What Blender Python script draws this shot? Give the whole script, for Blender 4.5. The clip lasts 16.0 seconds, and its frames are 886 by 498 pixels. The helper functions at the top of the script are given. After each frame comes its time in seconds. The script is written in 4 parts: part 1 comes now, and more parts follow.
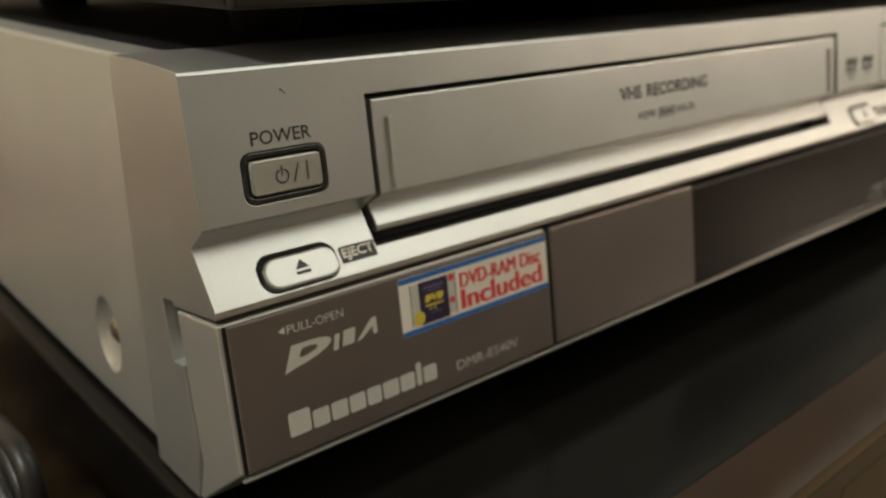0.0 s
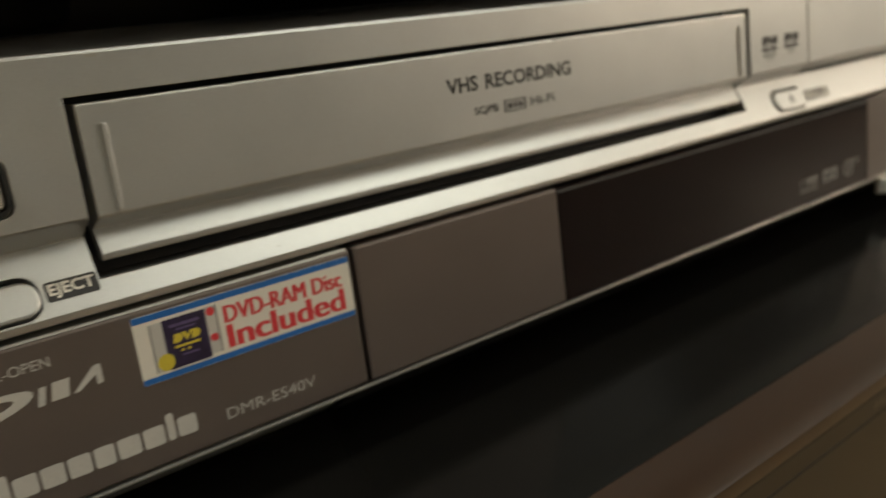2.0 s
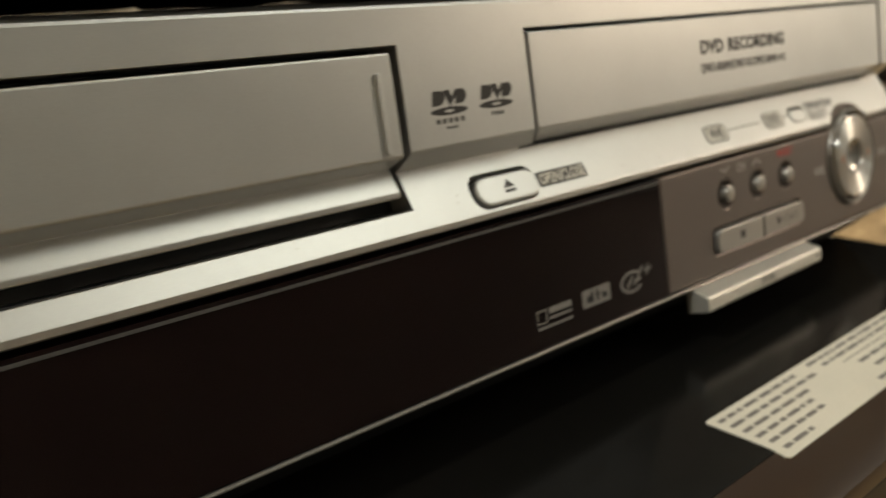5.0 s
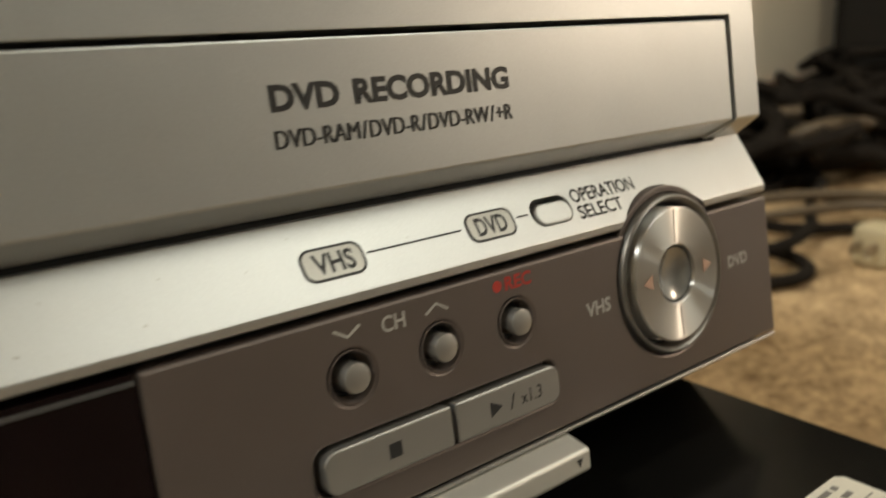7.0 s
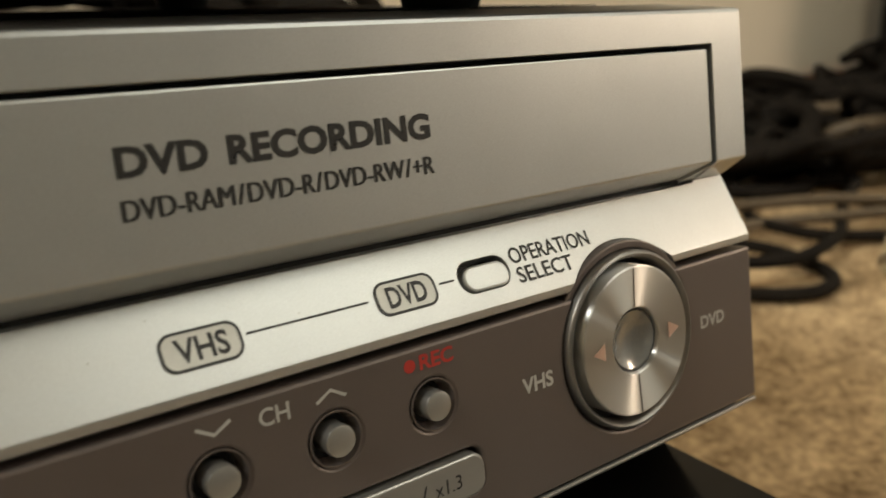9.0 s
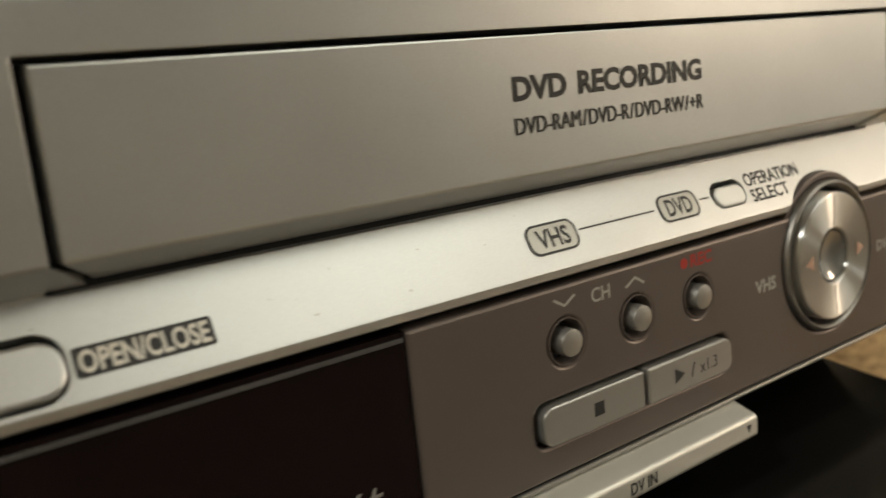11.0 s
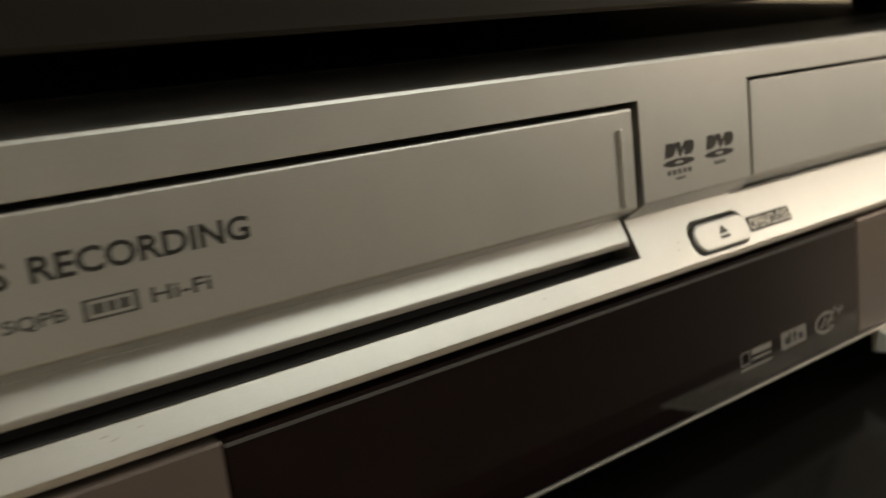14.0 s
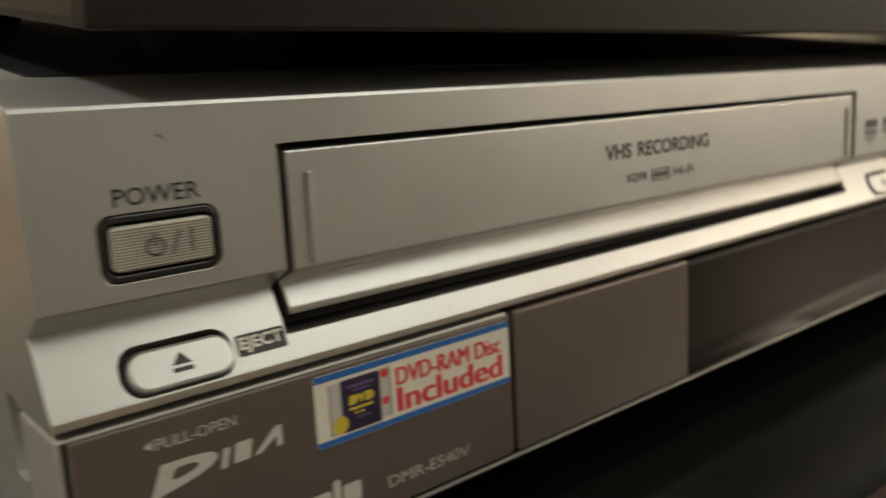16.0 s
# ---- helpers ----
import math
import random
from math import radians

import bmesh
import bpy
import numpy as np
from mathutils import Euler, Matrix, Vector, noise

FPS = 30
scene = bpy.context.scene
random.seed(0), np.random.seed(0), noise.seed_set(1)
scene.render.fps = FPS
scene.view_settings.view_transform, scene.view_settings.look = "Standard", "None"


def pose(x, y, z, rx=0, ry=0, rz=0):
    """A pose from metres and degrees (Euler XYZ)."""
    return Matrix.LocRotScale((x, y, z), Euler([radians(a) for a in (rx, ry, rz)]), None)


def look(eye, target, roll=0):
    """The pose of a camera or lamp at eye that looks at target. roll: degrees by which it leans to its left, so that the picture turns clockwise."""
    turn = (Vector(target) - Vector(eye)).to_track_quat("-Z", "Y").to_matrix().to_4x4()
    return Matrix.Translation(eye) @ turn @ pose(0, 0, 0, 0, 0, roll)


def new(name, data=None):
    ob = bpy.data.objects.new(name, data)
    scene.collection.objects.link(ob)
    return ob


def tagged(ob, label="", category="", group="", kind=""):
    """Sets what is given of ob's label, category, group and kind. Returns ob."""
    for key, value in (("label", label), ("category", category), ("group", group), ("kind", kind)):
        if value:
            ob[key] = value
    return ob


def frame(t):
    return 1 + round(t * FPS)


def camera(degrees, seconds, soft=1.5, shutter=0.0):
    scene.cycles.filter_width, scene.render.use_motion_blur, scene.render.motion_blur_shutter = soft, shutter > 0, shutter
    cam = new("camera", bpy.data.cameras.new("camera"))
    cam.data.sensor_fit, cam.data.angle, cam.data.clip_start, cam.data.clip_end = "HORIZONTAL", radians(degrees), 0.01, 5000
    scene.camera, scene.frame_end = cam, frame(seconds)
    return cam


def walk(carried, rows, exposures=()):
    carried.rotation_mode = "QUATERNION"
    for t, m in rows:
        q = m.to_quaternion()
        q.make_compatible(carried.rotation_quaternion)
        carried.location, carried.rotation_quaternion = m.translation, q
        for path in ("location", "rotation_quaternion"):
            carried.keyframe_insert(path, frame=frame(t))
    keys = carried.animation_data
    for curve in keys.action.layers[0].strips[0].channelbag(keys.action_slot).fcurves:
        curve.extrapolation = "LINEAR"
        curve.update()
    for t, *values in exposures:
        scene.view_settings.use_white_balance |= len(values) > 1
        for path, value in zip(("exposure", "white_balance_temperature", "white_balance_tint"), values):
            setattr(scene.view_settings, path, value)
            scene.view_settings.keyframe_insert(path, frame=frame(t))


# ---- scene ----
cam = camera(55.5, 16.0, soft=1.45, shutter=0.4)
PATH = [
    (0, (-0.05664, -0.11667, 0.09634), (1.18300, 1.30533, -0.56788), -0.02),
    (0.5, (-0.05357, -0.12456, 0.09435), (1.16915, 1.31486, -0.56369), -0.57),
    (1, (-0.04338, -0.12912, 0.09637), (1.16339, 1.31550, -0.57946), -0.66),
    (1.5, (-0.02565, -0.12566, 0.09240), (1.16348, 1.33201, -0.58670), -1.43),
    (2, (-0.00111, -0.12613, 0.09262), (1.17868, 1.33453, -0.59626), -1.88),
    (2.5, (0.02020, -0.12743, 0.09120), (1.18929, 1.34153, -0.59829), -2.59),
    (3, (0.04148, -0.11963, 0.09165), (1.21782, 1.34933, -0.58538), -3.04),
    (5.5, (0.16576, -0.10711, 0.07617), (1.41658, 1.35163, -0.47836), -2.27),
    (6, (0.20350, -0.10239, 0.07354), (1.45950, 1.35649, -0.46881), -2.11),
    (6.5, (0.24026, -0.08832, 0.06818), (1.47908, 1.40828, -0.40671), -3.37),
    (7, (0.26934, -0.08328, 0.07316), (1.48727, 1.41529, -0.44736), -1.99),
    (7.5, (0.28748, -0.08167, 0.07895), (1.46685, 1.44685, -0.44325), -1.88),
    (8, (0.30085, -0.08165, 0.08255), (1.47065, 1.44388, -0.46912), -1.05),
    (8.5, (0.30109, -0.07924, 0.08444), (1.44474, 1.46548, -0.46864), -1.20),
    (9, (0.29498, -0.07882, 0.08061), (1.43861, 1.46034, -0.48782), -0.91),
    (11.5, (0.22387, -0.07587, 0.07772), (1.34239, 1.47201, -0.51638), -1.27),
    (12, (0.20116, -0.07500, 0.08133), (1.32590, 1.45751, -0.54025), -1.09),
    (12.5, (0.17739, -0.08289, 0.08184), (1.28883, 1.45805, -0.54283), -1.48),
    (13, (0.15543, -0.08844, 0.08378), (1.26020, 1.45557, -0.54515), -1.75),
    (13.5, (0.13335, -0.08699, 0.08799), (1.23493, 1.45949, -0.54044), -2.07),
    (14, (0.10889, -0.09155, 0.09489), (1.20646, 1.45786, -0.53333), -1.82),
    (14.5, (0.06479, -0.09878, 0.09749), (1.17589, 1.45762, -0.48824), -1.60),
    (15, (0.02549, -0.10522, 0.10199), (1.16746, 1.41830, -0.51021), 0.06),
    (15.5, (0.00410, -0.10925, 0.09585), (1.18168, 1.39155, -0.50491), 1.18),
    (16, (-0.02618, -0.09695, 0.09383), (1.23696, 1.33993, -0.48913), 2.52),
]
walk(cam, [(t, look(eye, target, roll)) for t, eye, target, roll in PATH])

# the lens focuses close by: far things blur
cam.data.dof.use_dof = True
cam.data.dof.focus_distance = 0.119
cam.data.dof.aperture_fstop = 23.0

# ---- world and light ----
world = bpy.data.worlds.new("room_air")
world.use_nodes = True
world.node_tree.nodes["Background"].inputs[0].default_value = (1.0, 0.85, 0.66, 1)
world.node_tree.nodes["Background"].inputs[1].default_value = 0.0
scene.world = world


def lamp(name, eye, target, size, watts, colour):
    data = bpy.data.lights.new(name, "AREA")
    data.shape, data.size, data.energy, data.color = "DISK", size, watts, colour
    ob = new(name, data)
    ob.matrix_world = look(eye, target)
    return ob


lamp("unseen_ceiling_light", (1.35, -1.05, 2.18), (0.25, -0.1, 0), 2.0, 26.0, (0.98, 0.98, 0.84))
# unseen fill light added on the left to brighten the case side
lamp("unseen_ceiling_light", (-1.7, 0.0, 2.16), (0.0, 0.1, 0), 0.5, 55.0, (0.97, 0.98, 0.89))
glow = bpy.data.lights.new("table_lamp_light", "POINT")
glow.energy, glow.color, glow.shadow_soft_size = 22.5, (1.0, 0.79, 0.58), 0.11
new("table_lamp_light", glow).location = (1.95, -0.95, 0.62)


# ---- materials ----
def material(name, colour, rough=0.5, metal=0.0, vary=0.0, scale=60.0, fine=1500.0, bump=0.0, spec=0.5, coat=0.0, rough_vary=0.0, second=None):
    m = bpy.data.materials.new(name)
    m.use_nodes = True
    t = m.node_tree
    b = t.nodes["Principled BSDF"]
    b.inputs["Roughness"].default_value = rough
    b.inputs["Metallic"].default_value = metal
    b.inputs["Specular IOR Level"].default_value = spec
    b.inputs["Coat Weight"].default_value = coat
    b.inputs["Coat Roughness"].default_value = 0.08
    place = t.nodes.new("ShaderNodeTexCoord")

    def noise_node(s, detail=4.0):
        n = t.nodes.new("ShaderNodeTexNoise")
        n.inputs["Scale"].default_value, n.inputs["Detail"].default_value = s, detail
        t.links.new(place.outputs["Object"], n.inputs["Vector"])
        return n

    broad, grain = noise_node(scale), noise_node(fine, 2.0)
    mix = t.nodes.new("ShaderNodeMix")
    mix.data_type = "RGBA"
    low = tuple(c * (1 - vary) for c in colour) if second is None else second
    mix.inputs[6].default_value, mix.inputs[7].default_value = (*low, 1), (*[min(1, c * (1 + vary)) for c in colour], 1)
    add = t.nodes.new("ShaderNodeMath")
    add.operation = "MULTIPLY_ADD"
    add.inputs[1].default_value = 0.5
    t.links.new(grain.outputs["Fac"], add.inputs[0])
    half = t.nodes.new("ShaderNodeMath")
    half.operation = "MULTIPLY"
    half.inputs[1].default_value = 0.5
    t.links.new(broad.outputs["Fac"], half.inputs[0])
    t.links.new(half.outputs[0], add.inputs[2])
    ramp = t.nodes.new("ShaderNodeMapRange")
    ramp.inputs[1].default_value, ramp.inputs[2].default_value = 0.33, 0.67
    t.links.new(add.outputs[0], ramp.inputs[0])
    t.links.new(ramp.outputs[0], mix.inputs[0])
    t.links.new(mix.outputs[2], b.inputs["Base Color"])
    if rough_vary:
        r = t.nodes.new("ShaderNodeMapRange")
        r.inputs[3].default_value, r.inputs[4].default_value = rough - rough_vary, rough + rough_vary
        t.links.new(broad.outputs["Fac"], r.inputs[0])
        t.links.new(r.outputs[0], b.inputs["Roughness"])
    if bump:
        k = t.nodes.new("ShaderNodeBump")
        k.inputs["Strength"].default_value, k.inputs["Distance"].default_value = bump, 0.0003
        t.links.new(grain.outputs["Fac"], k.inputs["Height"])
        t.links.new(k.outputs[0], b.inputs["Normal"])
    return m


SILVER = material("silver_paint", (0.56, 0.57, 0.567), 0.39, 0.87, 0.08, 40, 5000, 0.05, rough_vary=0.03)
CASE = material("case_paint", (0.53, 0.53, 0.51), 0.42, 0.77, 0.05, 30, 5000, 0.03, rough_vary=0.03)
PANEL = material("grey_brown_panel", (0.155, 0.128, 0.116), 0.40, 0.5, 0.06, 50, 7000, 0.02, rough_vary=0.03)
BUTTON = material("button_plastic", (0.42, 0.41, 0.39), 0.34, 0.8, 0.04, 80, 6000, 0.01)
LIGHT_PLATE = material("pale_plate", (0.62, 0.605, 0.56), 0.4, 0.7, 0.04, 80, 6000, 0.01)
SLOT_SHADE = material("slot_shade_grey", (0.05, 0.05, 0.052), 0.5, 0, 0.1)
GAP = material("gap_black", (0.006, 0.006, 0.007), 0.55, 0, 0.1)
WINDOW = material("display_window", (0.008, 0.0038, 0.004), 0.035, 0, 0.15, 30, 900, 0.0, spec=0.25)
INK = material("ink_dark", (0.022, 0.022, 0.022), 0.5, 0, 0.15)
INK_GREY = material("ink_grey", (0.075, 0.075, 0.075), 0.5, 0, 0.15)
INK_WHITE = material("ink_pale", (0.50, 0.49, 0.46), 0.5, 0, 0.05)
INK_DIM = material("ink_dim", (0.46, 0.45, 0.42), 0.5, 0, 0.05)
INK_LOGO = material("ink_logo", (0.22, 0.21, 0.20), 0.5, 0, 0.1)
INK_RED = material("ink_red", (0.45, 0.03, 0.02), 0.5, 0, 0.05)
RING = material("chrome_ring", (0.25, 0.235, 0.22), 0.38, 0.9, 0.03, 60, 4000)
TRIM_LINE = material("trim_line", (0.30, 0.29, 0.275), 0.36, 0.7, 0.03, 60, 4000)
DIAL_KEY = material("glassy_key", (0.24, 0.235, 0.22), 0.2, 0.4, 0.1, 80, 2500, coat=0.6)
MARK = material("ink_coral", (0.56, 0.36, 0.27), 0.45, 0, 0.05)
SMOKE = material("smoky_button", (0.30, 0.29, 0.26), 0.25, 0.2, 0.06, 80, 6000, 0.01, coat=0.3)
RIB = material("rib_plastic", (0.52, 0.50, 0.46), 0.4, 0.2, 0.04, 80, 6000, 0.01)
SHADE_SHEET = material("top_shade_black", (0.010, 0.010, 0.011), 0.6, 0.0, 0.2, 30, 2500, 0.03, 0.12)
BLACK_TOP = material("satin_black_metal", (0.005, 0.0047, 0.0042), 0.17, 0.0, 0.2, 25, 2500, 0.02, 0.14, rough_vary=0.03)
# warm glow on the player's front edge, put into the colour
GLOW_LIP = material("lip_glow_brown", (0.026, 0.0125, 0.006), 0.34, 0.0, 0.12, 25, 2500, 0.02, 0.4, rough_vary=0.04)
BLACK_SIDE = material("black_plastic", (0.010, 0.0085, 0.007), 0.45, 0.0, 0.2, 30, 2500, 0.04, 0.3)
UPPER = material("dark_grey_plastic", (0.008, 0.0075, 0.007), 0.5, 0.0, 0.12, 18, 3000, 0.05, 0.36)
FOOT = material("rubber_black", (0.010, 0.010, 0.010), 0.6, 0, 0.2)
PAPER = material("label_paper", (0.66, 0.62, 0.53), 0.65, 0, 0.05, 60, 1500)
PAPER_INK = material("label_ink", (0.17, 0.155, 0.14), 0.6, 0, 0.3, 500, 2500)
STICK_WHITE = material("sticker_white", (0.72, 0.69, 0.62), 0.35, 0, 0.03)
STICK_BLUE = material("sticker_blue", (0.02, 0.13, 0.42), 0.35, 0, 0.06)
STICK_RED = material("sticker_red", (0.62, 0.045, 0.055), 0.4, 0, 0.05)
STICK_BOX = material("sticker_violet", (0.022, 0.014, 0.045), 0.4, 0, 0.4, 400, 2000)
STICK_VIOLET = material("sticker_lilac", (0.12, 0.09, 0.20), 0.4, 0, 0.2)
STICK_YELLOW = material("sticker_yellow", (0.62, 0.50, 0.05), 0.4, 0, 0.1)
BEZEL = material("bezel_gloss", (0.02, 0.02, 0.019), 0.2, 0, 0.1)
STEEL = material("screw_steel", (0.42, 0.36, 0.29), 0.35, 0.95, 0.1)
CARPET = material("carpet", (0.60, 0.435, 0.25), 0.95, 0, 0.2, 38, 260, 0.9, 0.1, second=(0.15, 0.092, 0.046))
WALL = material("wall_paint", (0.85, 0.75, 0.60), 0.75, 0, 0.04, 4, 300, 0.15)
WALL_PLAIN = material("pale_wall_paint", (0.62, 0.67, 0.70), 0.75, 0, 0.04, 4, 300, 0.15)
UNSEEN_FLOOR = material("unseen_dark_floor", (0.085, 0.064, 0.048), 0.5, 0, 0.25, 9, 140, 0.1)
WALL_GREY = material("grey_wall_paint", (0.32, 0.333, 0.325), 0.7, 0, 0.06, 4, 300, 0.15)
CEILING = material("ceiling_paint", (0.75, 0.73, 0.68), 0.85, 0, 0.03, 5, 300, 0.1)
WOOD = material("baseboard_wood", (0.20, 0.085, 0.035), 0.45, 0, 0.25, 14, 200, 0.1)
CABLE = material("cable_rubber", (0.016, 0.013, 0.0105), 0.85, 0, 0.3, spec=0.06)
LEAD = material("glossy_lead", (0.012, 0.012, 0.012), 0.4, 0, 0.2, spec=0.35)
CABLE_BEIGE = material("cable_beige", (0.12, 0.085, 0.05), 0.5, 0, 0.1)
DARK_CLOTH = material("dark_cloth", (0.020, 0.019, 0.018), 0.8, 0, 0.4, 12, 500, 0.3)


ANISO_TURN = 0.25


def disc_metal():
    """Turned metal: fine rings, bright in fans."""
    m = bpy.data.materials.new("turned_metal")
    m.use_nodes = True
    t = m.node_tree
    b = t.nodes["Principled BSDF"]
    b.inputs["Base Color"].default_value = (0.70, 0.69, 0.67, 1)
    b.inputs["Metallic"].default_value, b.inputs["Roughness"].default_value = 1.0, 0.36
    b.inputs["Anisotropic"].default_value = 1.0
    b.inputs["Anisotropic Rotation"].default_value = ANISO_TURN
    along = t.nodes.new("ShaderNodeTangent")
    along.direction_type, along.axis = "RADIAL", "Z"
    t.links.new(along.outputs[0], b.inputs["Tangent"])
    return m


TURNED = disc_metal()

# ---- helpers for meshes ----
MM = 0.001
TF = pose(0, 0, -0.0063, -8.5)  # the front leans back: u to the right, w inwards, v up along it


def finish(name, bm, mat, parent=None, label="", smooth=30.0, bevel=0.0, segments=2):
    bmesh.ops.recalc_face_normals(bm, faces=bm.faces)
    me = bpy.data.meshes.new(name)
    bm.to_mesh(me)
    bm.free()
    me.materials.append(mat)
    if smooth and not (bevel and smooth == 30.0):
        me.polygons.foreach_set("use_smooth", [True] * len(me.polygons))
        me.set_sharp_from_angle(angle=radians(smooth))
    ob = new(name, me)
    if bevel:
        k = ob.modifiers.new("edges", "BEVEL")
        k.width, k.segments, k.limit_method, k.angle_limit = bevel, segments, "ANGLE", radians(28)
    if parent is not None:
        ob.parent = parent
        if parent.type == "EMPTY":
            ob.matrix_parent_inverse = Matrix.Translation(-parent.location)
    if label:
        ob["label"] = label
    return ob


def part(name, bm, mat, parent, label="", **more):
    return finish(name, bm, mat, parent, label, **more)


def thing(name, place, label, category, group=""):
    ob = new(name)
    ob.empty_display_size = 0.02
    ob.location = place
    return tagged(ob, label, category, group)


def prism(bm, outline, z0, z1, m=Matrix()):
    """A prism on a 2D outline, from z0 to z1, moved by m."""
    low = [bm.verts.new(m @ Vector((x, y, z0))) for x, y in outline]
    high = [bm.verts.new(m @ Vector((x, y, z1))) for x, y in outline]
    n = len(outline)
    bm.faces.new(low[::-1])
    bm.faces.new(high)
    for i in range(n):
        bm.faces.new((low[i], low[(i + 1) % n], high[(i + 1) % n], high[i]))
    return bm


def rounded(x0, y0, x1, y1, r, n=6):
    out = []
    for cx, cy, a in ((x1 - r, y1 - r, 0), (x0 + r, y1 - r, 90), (x0 + r, y0 + r, 180), (x1 - r, y0 + r, 270)):
        for i in range(n + 1):
            b = radians(a + 90 * i / n)
            out.append((cx + r * math.cos(b), cy + r * math.sin(b)))
    return out


def circle(cx, cy, rx, ry=None, n=48):
    ry = rx if ry is None else ry
    return [(cx + rx * math.cos(2 * math.pi * i / n), cy + ry * math.sin(2 * math.pi * i / n)) for i in range(n)]


def ring_band(bm, outer, inner, z0, z1, m=Matrix()):
    n = len(outer)
    rows = [[bm.verts.new(m @ Vector((x, y, z))) for x, y in o] for o, z in ((outer, z0), (outer, z1), (inner, z1), (inner, z0))]
    for a in range(4):
        for i in range(n):
            bm.faces.new((rows[a][i], rows[a][(i + 1) % n], rows[(a + 1) % 4][(i + 1) % n], rows[(a + 1) % 4][i]))
    return bm


def box(bm, x0, y0, z0, x1, y1, z1, m=Matrix()):
    return prism(bm, [(x0, y0), (x1, y0), (x1, y1), (x0, y1)], z0, z1, m)


def lathe(bm, profile, m=Matrix(), n=64):
    """Turns (radius, height) pairs about z."""
    rows = []
    for r, z in profile:
        if r < 1e-7:
            rows.append([bm.verts.new(m @ Vector((0, 0, z)))])
        else:
            rows.append([bm.verts.new(m @ Vector((r * math.cos(2 * math.pi * i / n), r * math.sin(2 * math.pi * i / n), z))) for i in range(n)])
    for a, b in zip(rows, rows[1:]):
        for i in range(n):
            j = (i + 1) % n
            quad = [a[i % len(a)], a[j % len(a)], b[j % len(b)], b[i % len(b)]]
            quad = list(dict.fromkeys(quad))
            if len(quad) > 2:
                bm.faces.new(quad)
    return bm


def carve(bm, cutter):
    """bm with the cutter's solid taken out."""
    made = []
    for b in (bm, cutter):
        bmesh.ops.recalc_face_normals(b, faces=b.faces)
        me = bpy.data.meshes.new("work")
        b.to_mesh(me)
        b.free()
        made.append(new("work", me))
    k = made[0].modifiers.new("cut", "BOOLEAN")
    k.operation, k.solver, k.object = "DIFFERENCE", "EXACT", made[1]
    graph = bpy.context.evaluated_depsgraph_get()
    graph.update()
    me = bpy.data.meshes.new_from_object(made[0].evaluated_get(graph))
    out = bmesh.new()
    out.from_mesh(me)
    for o in made:
        d = o.data
        bpy.data.objects.remove(o)
        bpy.data.meshes.remove(d)
    bpy.data.meshes.remove(me)
    return out


FACE = TF @ Matrix(((1, 0, 0, 0), (0, 0, -1, 0), (0, 1, 0, 0), (0, 0, 0, 1)))  # local x = u, y = v, z = out of the front
LIP_V, LEDGE_IN, LEDGE_V = 45.7 * MM, 5.5 * MM, 56.3 * MM
_a = math.atan2(LEDGE_V - LIP_V, LEDGE_IN)
LEDGE = TF @ Matrix(((1, 0, 0, 0), (0, math.cos(_a), -math.sin(_a), 0), (0, math.sin(_a), math.cos(_a), LIP_V), (0, 0, 0, 1)))  # x = u, y = up the slope, z = out of it


def mm(points):
    return [(x * MM, y * MM) for x, y in points]


def lettering(body, mat, parent, m, x0, y0, x1, y1, bold=0.0, shear=0.0, lift=0.06, label="", spacing=1.0, gap=1.0, smear=0.0):
    """Raised print that fills the box x0..x1, y0..y1 (mm) of the plane m."""
    cu = bpy.data.curves.new("print", "FONT")
    cu.body, cu.size, cu.shear, cu.space_character, cu.space_word, cu.resolution_u = body, 1.0, shear, spacing, gap, 3
    cu.offset = bold * 0.73 / (y1 - y0)
    ob = new("print", cu)
    graph = bpy.context.evaluated_depsgraph_get()
    graph.update()
    me = bpy.data.meshes.new_from_object(ob.evaluated_get(graph))
    bpy.data.objects.remove(ob)
    bpy.data.curves.remove(cu)
    bm = bmesh.new()
    bm.from_mesh(me)
    bpy.data.meshes.remove(me)
    xs, ys = [v.co.x for v in bm.verts], [v.co.y for v in bm.verts]
    ax, bx, ay, by = min(xs), max(xs), min(ys), max(ys)
    for v in bm.verts:
        v.co = Vector(((x0 + (v.co.x - ax) / (bx - ax) * (x1 - x0)) * MM, (y0 + (v.co.y - ay) / (by - ay) * (y1 - y0)) * MM, lift * MM))
    if smear:
        base = list(bm.faces)
        for k, dx in enumerate((1, -1)):
            for v in bmesh.ops.duplicate(bm, geom=base)["geom"]:
                if isinstance(v, bmesh.types.BMVert):
                    v.co += Vector((dx * smear * MM, 0, (k + 1) * 0.000003))
    bmesh.ops.transform(bm, matrix=m, verts=bm.verts)
    return part("lettering", bm, mat, parent, label, smooth=0)


def flat(name, outlines, mat, parent, m, lift=0.06, thick=0.04, label=""):
    """Thin printed shapes (mm) on the plane m."""
    groups = [[o] for o in outlines] if len(outlines) <= 10 else [outlines]
    made = []
    for group in groups:
        bm = bmesh.new()
        for o in group:
            prism(bm, mm(o), (lift - thick) * MM, lift * MM, m)
        made.append(part(name, bm, mat, parent, label, smooth=0))
    return made[0]


def bar(x0, y0, x1, y1, lean=0.0):
    return [(x0, y0), (x1, y0), (x1 + lean, y1), (x0 + lean, y1)]


